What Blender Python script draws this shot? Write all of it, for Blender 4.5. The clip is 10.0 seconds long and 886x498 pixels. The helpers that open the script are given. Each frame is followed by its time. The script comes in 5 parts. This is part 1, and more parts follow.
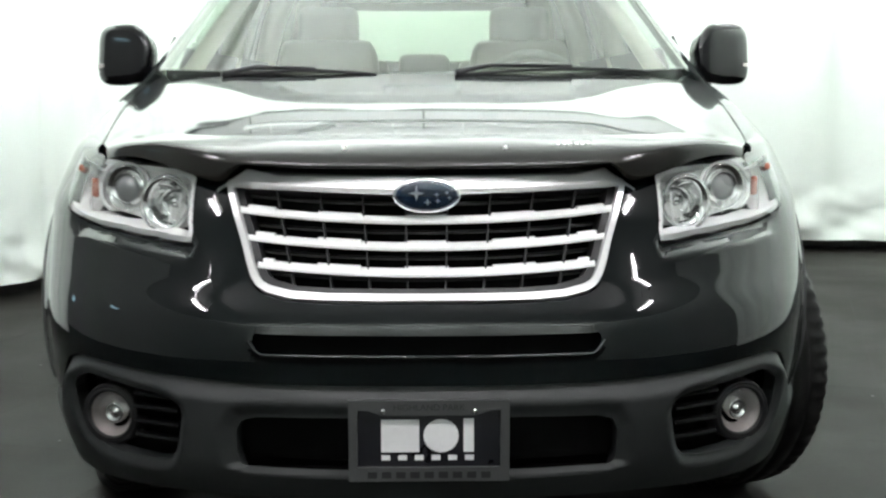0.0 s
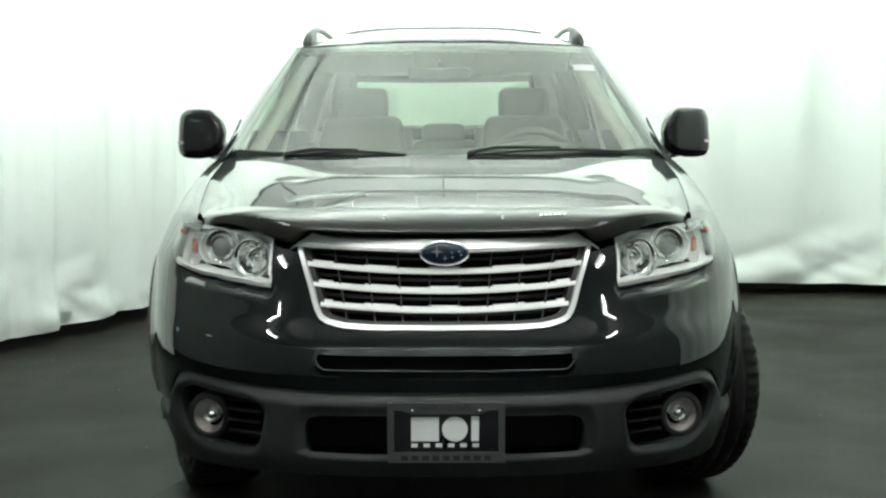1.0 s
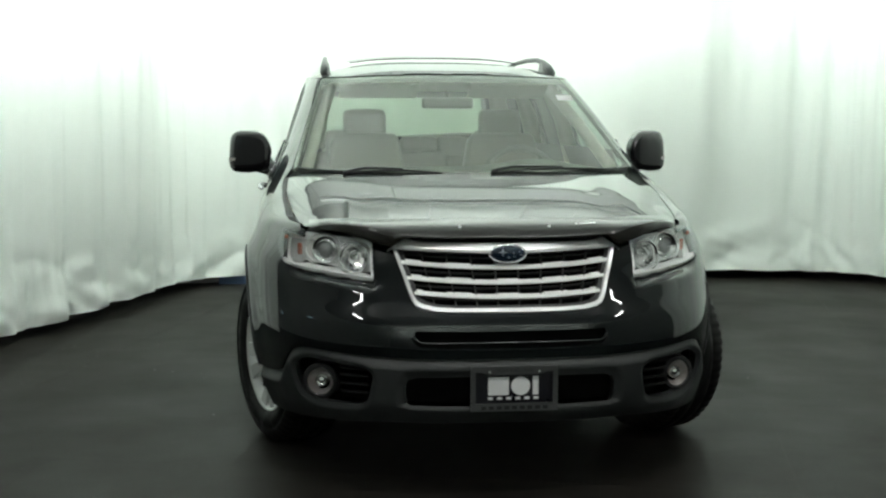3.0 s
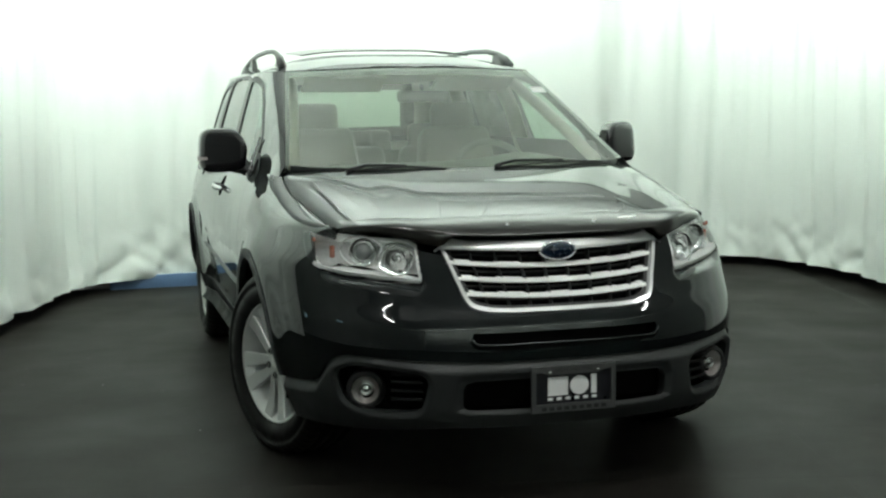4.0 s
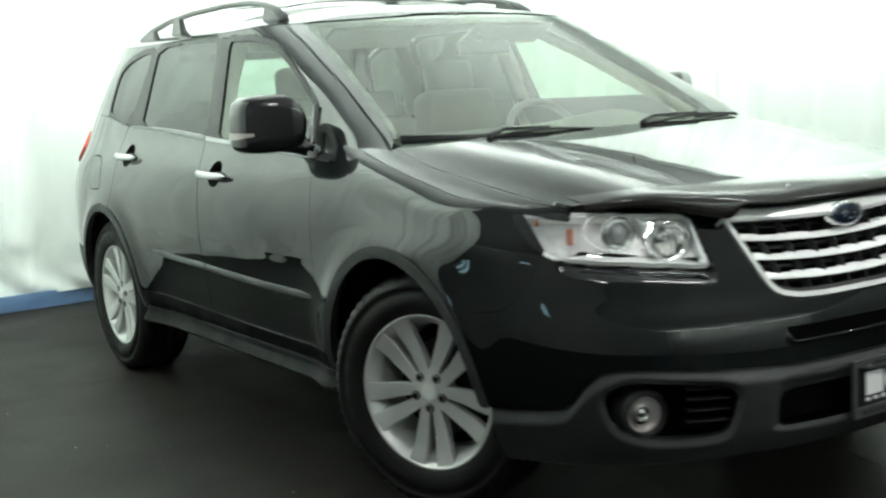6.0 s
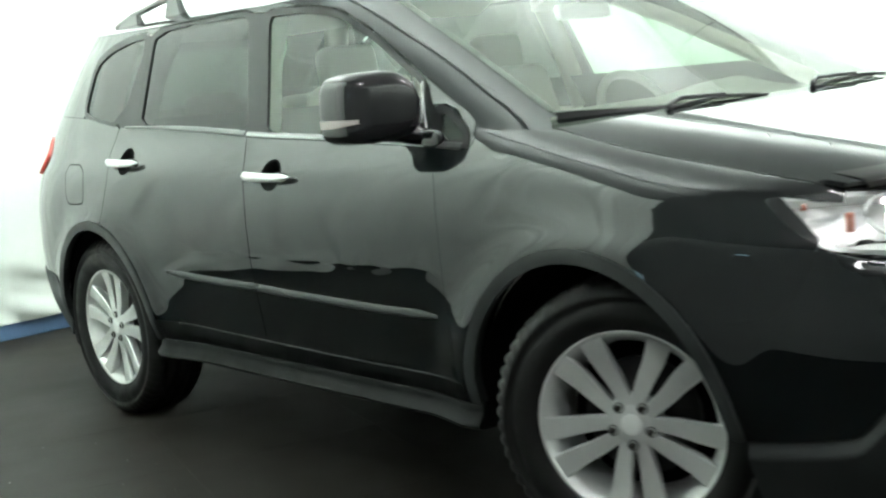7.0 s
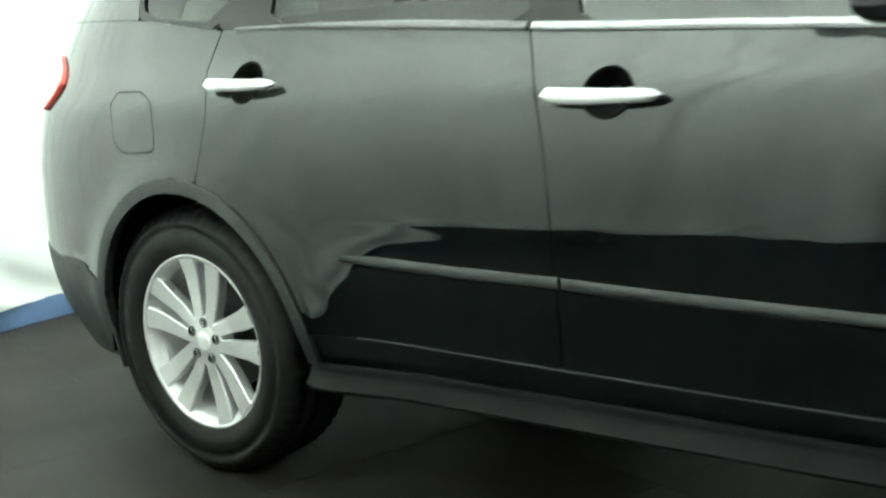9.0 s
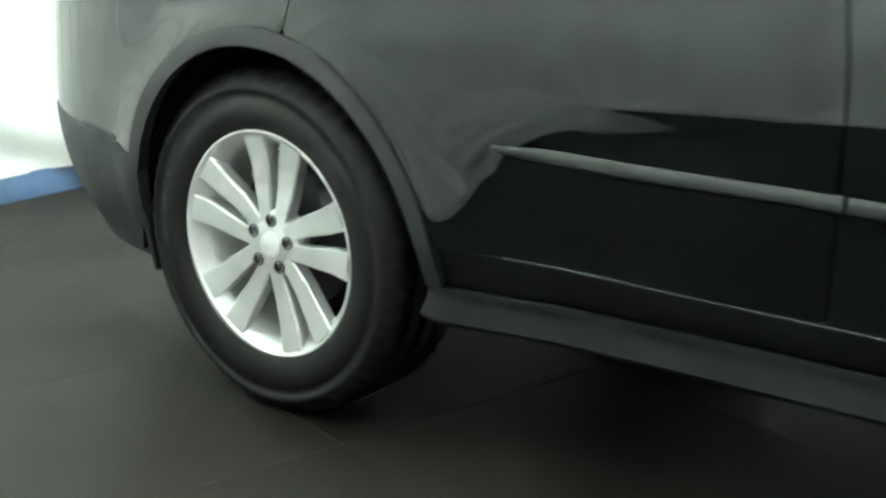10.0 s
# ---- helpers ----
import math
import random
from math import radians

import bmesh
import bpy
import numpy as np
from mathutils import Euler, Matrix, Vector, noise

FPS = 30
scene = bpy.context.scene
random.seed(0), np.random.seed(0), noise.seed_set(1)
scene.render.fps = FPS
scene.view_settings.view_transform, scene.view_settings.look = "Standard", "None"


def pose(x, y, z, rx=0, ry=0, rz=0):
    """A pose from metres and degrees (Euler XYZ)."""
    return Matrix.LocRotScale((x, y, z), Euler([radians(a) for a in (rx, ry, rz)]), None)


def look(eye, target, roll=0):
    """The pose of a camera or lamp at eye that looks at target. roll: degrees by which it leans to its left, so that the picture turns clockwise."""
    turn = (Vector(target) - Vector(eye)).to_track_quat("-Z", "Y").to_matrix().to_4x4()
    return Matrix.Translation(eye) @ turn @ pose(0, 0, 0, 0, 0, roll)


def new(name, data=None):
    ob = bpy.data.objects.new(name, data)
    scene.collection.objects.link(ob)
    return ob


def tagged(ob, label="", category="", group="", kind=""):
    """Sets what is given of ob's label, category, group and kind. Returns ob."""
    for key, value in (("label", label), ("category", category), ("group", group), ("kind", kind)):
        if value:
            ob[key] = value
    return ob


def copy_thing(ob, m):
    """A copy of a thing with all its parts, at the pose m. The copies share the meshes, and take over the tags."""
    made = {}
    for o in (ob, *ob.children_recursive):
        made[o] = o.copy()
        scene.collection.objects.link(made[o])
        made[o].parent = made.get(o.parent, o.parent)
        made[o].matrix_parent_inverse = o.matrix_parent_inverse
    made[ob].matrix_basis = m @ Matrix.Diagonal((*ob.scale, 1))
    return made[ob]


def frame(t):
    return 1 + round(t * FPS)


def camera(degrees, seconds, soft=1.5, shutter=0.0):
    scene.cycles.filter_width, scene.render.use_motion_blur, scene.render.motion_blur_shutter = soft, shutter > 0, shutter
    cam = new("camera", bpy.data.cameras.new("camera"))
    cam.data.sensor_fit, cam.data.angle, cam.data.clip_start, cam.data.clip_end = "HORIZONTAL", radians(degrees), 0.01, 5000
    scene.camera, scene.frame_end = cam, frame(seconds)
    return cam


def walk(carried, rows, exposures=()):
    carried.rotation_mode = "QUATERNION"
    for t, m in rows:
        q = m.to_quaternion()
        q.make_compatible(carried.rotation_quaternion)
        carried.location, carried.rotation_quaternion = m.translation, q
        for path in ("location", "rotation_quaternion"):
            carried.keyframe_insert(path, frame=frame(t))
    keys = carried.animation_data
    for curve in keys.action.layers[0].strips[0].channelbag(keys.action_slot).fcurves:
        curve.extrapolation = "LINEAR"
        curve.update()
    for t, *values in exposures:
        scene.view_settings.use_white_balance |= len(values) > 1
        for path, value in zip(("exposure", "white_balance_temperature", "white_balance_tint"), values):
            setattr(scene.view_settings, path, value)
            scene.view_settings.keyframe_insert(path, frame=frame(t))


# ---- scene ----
cam = camera(39.4, 10.0, soft=2.2, shutter=0.5)
PATH = [
    (0, (-0.007, -3.332, 1.072), (0.025, -1.348, 0.819), -0.1),
    (0.5, (-0.014, -3.775, 1.133), (0.002, -1.787, 0.911), -0.2),
    (1, (-0.002, -4.21, 1.189), (-0.003, -2.219, 1.003), -0.2),
    (1.5, (-0.027, -4.612, 1.255), (-0.045, -2.622, 1.054), -0.1),
    (2, (-0.141, -4.945, 1.316), (-0.101, -2.956, 1.115), -0.2),
    (2.5, (-0.371, -5.195, 1.347), (-0.223, -3.212, 1.136), 0.6),
    (2.7, (-0.505, -5.231, 1.338), (-0.334, -3.249, 1.13), 0.4),
    (4, (-1.581, -4.884, 1.356), (-1.024, -2.975, 1.133), -0.8),
    (4.5, (-1.974, -4.552, 1.36), (-1.269, -2.694, 1.133), -1.0),
    (5, (-2.342, -4.164, 1.332), (-1.472, -2.379, 1.097), -1.3),
    (5.5, (-2.63, -3.677, 1.313), (-1.634, -1.962, 1.057), -2.0),
    (5.7, (-2.72, -3.482, 1.299), (-1.69, -1.787, 1.043), -2.5),
    (6.8, (-3.043, -2.207, 1.261), (-1.796, -0.667, 0.985), -5.4),
    (7, (-3.099, -2.006, 1.26), (-1.815, -0.498, 0.983), -5.8),
    (7.5, (-3.125, -1.448, 1.253), (-1.776, -0.002, 0.955), -6.4),
    (8, (-3.098, -0.902, 1.236), (-1.689, 0.483, 0.929), -5.0),
    (8.5, (-3.007, -0.38, 1.212), (-1.555, 0.955, 0.882), -5.3),
    (9, (-2.902, 0.121, 1.16), (-1.41, 1.403, 0.796), -5.3),
    (9.5, (-2.74, 0.546, 1.109), (-1.238, 1.782, 0.645), -4.3),
    (10, (-2.583, 0.916, 1.026), (-1.076, 2.121, 0.5), -1.1),
]
EXPOSURES = [(0, .90, 6500, 17), (1.0, .56, 6550, 8), (2.5, .06, 6600, 9), (4.5, .10, 6600, 6), (5.5, .44, 6550, 8), (7.0, 1.10, 6500, 10), (8.5, 1.38, 6500, 10), (10, 1.56, 6500, 12)]
walk(cam, [(t, look(eye, target, roll)) for t, eye, target, roll in PATH], EXPOSURES)

# ---- world and large lights ----
world = bpy.data.worlds.new("world")
scene.world = world
world.use_nodes = True
world.node_tree.nodes["Background"].inputs[0].default_value = (.6, .65, .62, 1)
world.node_tree.nodes["Background"].inputs[1].default_value = 0.0


# ---- materials ----
def material(name, color, rough=.5, metal=0.0, coat=0.0, coat_rough=.03, vary=.15, scale=6.0, fine=90.0, bump=.0, bump_scale=60.0, spec=.5, emit=0.0, emit_color=None, world=False):
    """A principled material whose colour, roughness and relief vary at two scales."""
    mat = bpy.data.materials.new(name)
    mat.use_nodes = True
    nt = mat.node_tree
    b = nt.nodes["Principled BSDF"]
    b.inputs["Metallic"].default_value = metal
    b.inputs["Coat Weight"].default_value, b.inputs["Coat Roughness"].default_value = coat, coat_rough
    b.inputs["Specular IOR Level"].default_value = spec
    tc = nt.nodes.new("ShaderNodeTexCoord")
    n1, n2 = nt.nodes.new("ShaderNodeTexNoise"), nt.nodes.new("ShaderNodeTexNoise")
    n1.inputs["Scale"].default_value, n2.inputs["Scale"].default_value = scale, fine
    n1.inputs["Detail"].default_value, n2.inputs["Detail"].default_value = 5, 2
    add = nt.nodes.new("ShaderNodeMath")
    add.operation = "ADD"
    place = nt.nodes.new("ShaderNodeNewGeometry").outputs["Position"] if world else tc.outputs["Object"]
    nt.links.new(place, n1.inputs["Vector"])
    nt.links.new(place, n2.inputs["Vector"])
    nt.links.new(n1.outputs["Fac"], add.inputs[0])
    nt.links.new(n2.outputs["Fac"], add.inputs[1])
    ramp = nt.nodes.new("ShaderNodeMapRange")
    ramp.inputs["From Min"].default_value, ramp.inputs["From Max"].default_value = .6, 1.4
    ramp.inputs["To Min"].default_value, ramp.inputs["To Max"].default_value = 1 - vary, 1 + vary
    nt.links.new(add.outputs[0], ramp.inputs["Value"])
    mul = nt.nodes.new("ShaderNodeVectorMath")
    mul.operation = "SCALE"
    mul.inputs[0].default_value = color
    if world:
        own, each = nt.nodes.new("ShaderNodeObjectInfo"), nt.nodes.new("ShaderNodeMapRange")
        each.inputs["To Min"].default_value, each.inputs["To Max"].default_value = .93, 1.07
        both = nt.nodes.new("ShaderNodeMath")
        both.operation = "MULTIPLY"
        nt.links.new(own.outputs["Random"], each.inputs["Value"])
        nt.links.new(each.outputs[0], both.inputs[0])
        nt.links.new(ramp.outputs[0], both.inputs[1])
        nt.links.new(both.outputs[0], mul.inputs["Scale"])
    else:
        nt.links.new(ramp.outputs[0], mul.inputs["Scale"])
    nt.links.new(mul.outputs[0], b.inputs["Base Color"])
    rr = nt.nodes.new("ShaderNodeMapRange")
    rr.inputs["From Min"].default_value, rr.inputs["From Max"].default_value = .3, .7
    rr.inputs["To Min"].default_value, rr.inputs["To Max"].default_value = max(rough * (1 - vary), .0), min(rough * (1 + vary), 1)
    nt.links.new(n1.outputs["Fac"], rr.inputs["Value"])
    nt.links.new(rr.outputs[0], b.inputs["Roughness"])
    if bump:
        n3 = nt.nodes.new("ShaderNodeTexNoise")
        n3.inputs["Scale"].default_value, n3.inputs["Detail"].default_value = bump_scale, 3
        nt.links.new(place, n3.inputs["Vector"])
        bp = nt.nodes.new("ShaderNodeBump")
        bp.inputs["Strength"].default_value, bp.inputs["Distance"].default_value = 1.0, bump
        nt.links.new(n3.outputs["Fac"], bp.inputs["Height"])
        nt.links.new(bp.outputs[0], b.inputs["Normal"])
    if emit:
        b.inputs["Emission Color"].default_value = (*(emit_color or color), 1)
        b.inputs["Emission Strength"].default_value = emit
    return mat


def glazing(name, tint, rough=0.0, haze=0.0, gloss=.08):
    """Thin glass: what lies behind it, tinted, and a Fresnel gloss."""
    mat = bpy.data.materials.new(name)
    mat.use_nodes = True
    nt = mat.node_tree
    nt.nodes.clear()
    out, mix = nt.nodes.new("ShaderNodeOutputMaterial"), nt.nodes.new("ShaderNodeMixShader")
    tr, gl, lw = nt.nodes.new("ShaderNodeBsdfTransparent"), nt.nodes.new("ShaderNodeBsdfGlossy"), nt.nodes.new("ShaderNodeLayerWeight")
    pw, fr = nt.nodes.new("ShaderNodeMath"), nt.nodes.new("ShaderNodeMapRange")
    tr.inputs["Color"].default_value = (*tint, 1)
    gl.inputs["Roughness"].default_value = rough
    # Schlick's gloss of two faces of thin glass, the same from both sides
    lw.inputs["Blend"].default_value = .5
    pw.operation = "POWER"
    pw.inputs[1].default_value = 5
    nt.links.new(lw.outputs["Facing"], pw.inputs[0])
    nt.links.new(pw.outputs[0], fr.inputs["Value"])
    fr.inputs["To Min"].default_value = gloss
    nt.links.new(fr.outputs[0], mix.inputs[0])
    nt.links.new(tr.outputs[0], mix.inputs[1])
    nt.links.new(gl.outputs[0], mix.inputs[2])
    last = mix
    # pale veil of reflected room light, put in as a diffuse layer
    if haze:
        veil, over, mottle = nt.nodes.new("ShaderNodeBsdfDiffuse"), nt.nodes.new("ShaderNodeMixShader"), nt.nodes.new("ShaderNodeTexNoise")
        veil.inputs["Color"].default_value = (.73, .82, .72, 1)
        mottle.inputs["Scale"].default_value, mottle.inputs["Detail"].default_value = 4, 4
        reach = nt.nodes.new("ShaderNodeMapRange")
        reach.inputs["To Min"].default_value, reach.inputs["To Max"].default_value = haze * .85, haze * 1.15
        nt.links.new(mottle.outputs["Fac"], reach.inputs["Value"])
        nt.links.new(reach.outputs[0], over.inputs[0])
        nt.links.new(mix.outputs[0], over.inputs[1])
        nt.links.new(veil.outputs[0], over.inputs[2])
        last = over
    nt.links.new(last.outputs[0], out.inputs["Surface"])
    return mat


PAINT = material("dark_green_paint", (.0034, .0050, .0053), .46, .40, 1.0, .035, .10, 3, 900, spec=.0)
PLASTIC = material("grey_cladding", (.0150, .0170, .0172), .54, 0, 0, .1, .18, 9, 500, .0002, 900, spec=.45)
BLACK = material("black_plastic", (.008, .008, .009), .45, 0, 0, .1, .2, 8, 300)
FRAMEBLACK = material("satin_black_frame", (.006, .006, .006), .34, 0, 0, .1, .15, 8, 300, spec=.22)
GLOSSBLACK = material("gloss_black", (.006, .006, .007), .14, 0, .25, .03, .2, 8, 300)
# near-black that carries the shade of hollows and of the car's underside
SHADEBLACK = material("shade_black", (.0022, .0022, .0022), .9, 0, 0, .1, .2, 8, 100, spec=.1)
CHROME = material("chrome", (.80, .81, .80), .07, 1.0, 0, .05, .05, 12, 200)
HANDLE = material("bright_chrome", (.92, .93, .92), .20, .50, 0, .05, .04, 12, 200)
SATIN = material("satin_silver", (.90, .91, .90), .36, .08, 0, .05, .06, 12, 400)
ALLOY = material("painted_alloy", (.74, .75, .74), .34, .55, 0, .08, .07, 14, 500)
RUBBER = material("tyre_rubber", (.0085, .0082, .0080), .55, 0, 0, .1, .25, 20, 300, .0004, 220, spec=.2)
DEFLECTOR = material("smoked_acrylic", (.008, .0075, .006), .16, 0, .25, .06, .1, 4, 200)
WINDSHIELD = glazing("windshield_glass", (.62, .70, .60), .03, .15)
CLEARGLASS = glazing("door_glass", (.74, .92, .83), 0.0, .09)
PRIVACY = glazing("privacy_glass", (.060, .067, .062), gloss=.048)
TAILGLASS = glazing("tail_glass", (.46, .54, .48))
LENS = glazing("lamp_lens", (.97, .98, .98))
REFLECTOR = material("lamp_reflector", (.93, .92, .91), .16, .62, 0, .05, .04, 20, 200, .006, 48)
AMBER = material("amber_lens", (.36, .13, .09), .2, 0, .6, .05, .1, 30, 300)
REDLENS = material("red_lens", (.70, .09, .07), .15, 0, 1.0, .03, .1, 30, 300)
MIRRORGLASS = material("mirror_glass", (.9, .9, .9), .01, 1.0, 0, .03, .01, 5, 50)
BULB = material("projector_glass", (.16, .17, .17), .04, 0, 1, .02, .1, 20, 100, spec=1.0)
LEATHER = material("beige_leather", (.14, .13, .10), .48, 0, 0, .1, .12, 7, 220)
TRIM = material("beige_trim", (.40, .385, .32), .6, 0, 0, .1, .1, 7, 220)
DASH = material("grey_dashboard", (.13, .135, .12), .6, 0, 0, .1, .15, 7, 220)
WHITEMARK = material("white_print", (.80, .80, .80), .5, 0, 0, .1, .03, 10, 100)
DARKMARK = material("dark_print", (.010, .010, .011), .5, 0, 0, .1, .05, 10, 100)
GREYMARK = material("grey_print", (.10, .10, .10), .5, 0, 0, .1, .05, 10, 100)
SATINPAINT = material("satin_dark_paint", (.004, .006, .006), .32, 0, 0, .1, .1, 5, 400, spec=.34)
FRAMEMETAL = material("plate_frame", (.070, .072, .072), .42, .3, 0, .1, .1, 20, 300)
PLATEBLACK = material("plate_black", (.006, .006, .009), .3, 0, .3, .1, .1, 20, 300)
BADGE = material("badge_blue", (.006, .018, .040), .08, .2, 1.0, .02, .1, 20, 200)
BELTMETAL = material("belt_metal", (.27, .275, .275), .22, .9, 0, .05, .06, 12, 400)
RAILPAINT = material("rail_paint", (.12, .124, .122), .36, .5, 0, .05, .1, 12, 400)
FOGBOWL = material("fog_reflector", (.40, .355, .345), .35, .4, 0, .05, .08, 25, 200, .002, 60)
FLOORMAT = material("dark_floor_tile", (.0138, .0123, .0106), .50, 0, 0, .1, .13, 1.6, 60, .0005, 130, spec=.07, world=True)
# the cladding plastic darkened: shade at sills and fog recesses put into colour
SHADEPLASTIC = material("shaded_plastic", (.0034, .0038, .0038), .58, 0, 0, .1, .18, 9, 500, .0002, 900, spec=.11)
JOINT = material("floor_joint", (.0165, .0148, .0127), .7, 0, 0, .1, .2, 5, 100)
CLOTH = material("white_curtain_cloth", (.75, .785, .75), .85, 0, 0, .1, .04, 1.2, 160, .0012, 240, spec=.2)
WALLPAINT = material("grey_wall_paint", (.32, .325, .32), .8, 0, 0, .1, .1, 1.5, 80, .0008, 120)
BLUEBASE = material("blue_baseboard", (.10, .17, .30), .45, 0, 0, .1, .12, 4, 120)
CEILPAINT = material("ceiling_paint", (.48, .485, .48), .85, 0, 0, .1, .1, 1.5, 80)
TUBE = material("lamp_diffuser", (.9, .95, .9), .5, emit=205.0, emit_color=(.88, 1.0, .935))
BARETUBE = material("bare_tube", (.9, .95, .9), .5, emit=125.0, emit_color=(.98, 1.0, .99))
DAYLIGHT = material("outdoor_daylight", (.3, .5, .55), .9, emit=2.6, emit_color=(.55, .90, 1.0))
LAMPFRAME = material("lamp_frame", (.6, .6, .6), .4, 0, 0, .1, .05, 5, 80)


# ---- mesh helpers ----
def put(name, verts, faces, mat, parent=None, label="", smooth=True, normals=None, flat_from=None):
    """One mesh object. normals: one for each vertex of the faces before flat_from."""
    me = bpy.data.meshes.new(name)
    me.from_pydata([tuple(map(float, v)) for v in verts], [], [tuple(int(i) for i in f) for f in faces])
    me.materials.append(mat)
    if smooth:
        me.shade_smooth()
    if normals is not None:
        me.update()
        loops = np.zeros((len(me.loops), 3))
        for p in me.polygons:
            for li in p.loop_indices:
                vi = me.loops[li].vertex_index
                loops[li] = normals[vi] if p.index < flat_from else p.normal
        me.normals_split_custom_set([tuple(v) for v in loops])
    ob = new(name, me)
    if parent is not None:
        ob.parent = parent
    if label:
        ob["label"] = label
    return ob


def part(name, bm, mat, parent, label="", m=None, smooth=True):
    me = bpy.data.meshes.new(name)
    bm.normal_update()
    bm.to_mesh(me)
    bm.free()
    me.materials.append(mat)
    if smooth:
        me.shade_smooth()
        me.set_sharp_from_angle(angle=radians(38))
    ob = new(name, me)
    ob.parent = parent
    if m is not None:
        ob.matrix_basis = m
    if label:
        ob["label"] = label
    return ob


def box(bm, size, at=(0, 0, 0), turn=(0, 0, 0), bevel=0.0, seg=2):
    """A bevelled block of that size."""
    r = bmesh.ops.create_cube(bm, size=1.0)
    vs = r["verts"]
    bmesh.ops.scale(bm, vec=size, verts=vs)
    if bevel:
        es = list({e for v in vs for e in v.link_edges})
        made = bmesh.ops.bevel(bm, geom=es, offset=bevel, segments=seg, affect="EDGES", profile=.6)
        vs = list({v for f in made["faces"] for v in f.verts} | {v for v in vs if v.is_valid})
    bmesh.ops.transform(bm, matrix=pose(*at, *turn), verts=vs)
    return vs


def lathe(profile, seg=48, axis="x"):
    """A turned shape from (radius, along) pairs, about the x axis."""
    verts, faces = [], []
    n = len(profile)
    for k in range(seg):
        a = 2 * math.pi * k / seg
        verts += [(h, r * math.cos(a), r * math.sin(a)) for r, h in profile]
    for k in range(seg):
        for i in range(n - 1):
            a, b = k * n + i, ((k + 1) % seg) * n + i
            faces.append((a, a + 1, b + 1, b))
    return verts, faces


def tube(points, radius, seg=8):
    """A round bar along points."""
    pts = [Vector(p) for p in points]
    verts, faces = [], []
    for i, p in enumerate(pts):
        d = (pts[min(i + 1, len(pts) - 1)] - pts[max(i - 1, 0)]).normalized()
        side = d.cross(Vector((0, 0, 1)) if abs(d.z) < .9 else Vector((0, 1, 0))).normalized()
        up = side.cross(d)
        r = radius[i] if isinstance(radius, (list, tuple)) else radius
        verts += [p + r * (math.cos(a) * side + math.sin(a) * up) for a in (2 * math.pi * k / seg for k in range(seg))]
    for i in range(len(pts) - 1):
        for k in range(seg):
            a, b = i * seg + k, i * seg + (k + 1) % seg
            faces.append((a, b, b + seg, a + seg))
    faces += [tuple(range(seg))[::-1], tuple(range((len(pts) - 1) * seg, len(pts) * seg))]
    return verts, faces


def prism(poly, lo, hi, to):
    """A flat shape poly (u, v) given thickness from lo to hi; to(u, v, w) gives its place."""
    n = len(poly)
    verts = [to(u, v, lo) for u, v in poly] + [to(u, v, hi) for u, v in poly]
    faces = [tuple(range(n))[::-1], tuple(range(n, 2 * n))] + [(i, (i + 1) % n, n + (i + 1) % n, n + i) for i in range(n)]
    return verts, faces


def rounded(poly, times=2, c=.2):
    """Corner cutting of a closed outline."""
    for _ in range(times):
        poly = [q for a, b in zip(poly, poly[1:] + poly[:1])
                for q in (((1 - c) * a[0] + c * b[0], (1 - c) * a[1] + c * b[1]), (c * a[0] + (1 - c) * b[0], c * a[1] + (1 - c) * b[1]))]
    return poly


# ---- the car's surface ----
def curve(xs, ys):
    """A smooth monotone curve through the points, as a function of an array."""
    xs, ys = np.array(xs, float), np.array(ys, float)
    h, d = np.diff(xs), np.diff(ys) / np.diff(xs)
    m = np.r_[d[0], np.where(d[1:] * d[:-1] > 0, 2 * d[1:] * d[:-1] / np.where(d[1:] + d[:-1] == 0, 1, d[1:] + d[:-1]), 0), d[-1]]

    def at(x):
        x = np.clip(np.asarray(x, float), xs[0], xs[-1])
        k = np.clip(np.searchsorted(xs, x, side="right") - 1, 0, len(h) - 1)
        t = (x - xs[k]) / h[k]
        return ((2 * t**3 - 3 * t**2 + 1) * ys[k] + (t**3 - 2 * t**2 + t) * h[k] * m[k]
                + (3 * t**2 - 2 * t**3) * ys[k + 1] + (t**3 - t**2) * h[k] * m[k + 1])
    return at


# the body as plan outlines stacked over the height: nose, flank and tail
NOSE = curve([.18, .24, .30, .36, .45, .54, .62, .70, .78, .88, .96, 1.1], [-.90, -.945, -.985, -1.003, -1.008, -1.005, -.993, -.950, -.912, -.877, -.845, -.78])
FLANK = curve([.18, .26, .34, .42, .50, .60, .70, .80, .88, .95, 1.0, 1.05, 1.12, 1.19, 1.24, 1.40, 1.54, 1.60, 1.68],
              [.85, .875, .897, .915, .926, .933, .937, .937, .930, .915, .900, .876, .842, .816, .799, .748, .698, .670, .615])
TAIL = curve([.18, .30, .45, .55, .80, 1.0, 1.2, 1.4, 1.55, 1.68], [3.62, 3.74, 3.84, 3.86, 3.83, 3.80, 3.72, 3.54, 3.36, 3.20])
GLASS = curve([.98, 1.05, 1.133, 1.25, 1.40, 1.54, 1.66], [-.20, -.08, .06, .29, .60, .908, 1.20])
ROUND = curve([.4, .55, .70, .80, .90, 1.0, 1.1], [2.65, 2.65, 2.5, 2.4, 2.22, 2.1, 2.05])
ARCHES = ((.055, .362), (2.70, .362))


# shallow dents in the doors: along, up, depth, half length, half height
DENTS = ((2.02, .735, .0022, .09, .022), (1.40, .735, .0016, .07, .02), (1.28, .775, .0014, .05, .03),
         (1.10, .735, .0022, .06, .02), (.96, .745, .0020, .05, .022), (.80, .740, .0024, .07, .022), (.70, .80, .0016, .05, .03), (.92, .86, .0012, .09, .05), (1.95, .80, .0010, .10, .05))


def ramp_up(t):
    t = np.clip(t, 0, 1)
    return t * t * (3 - 2 * t)


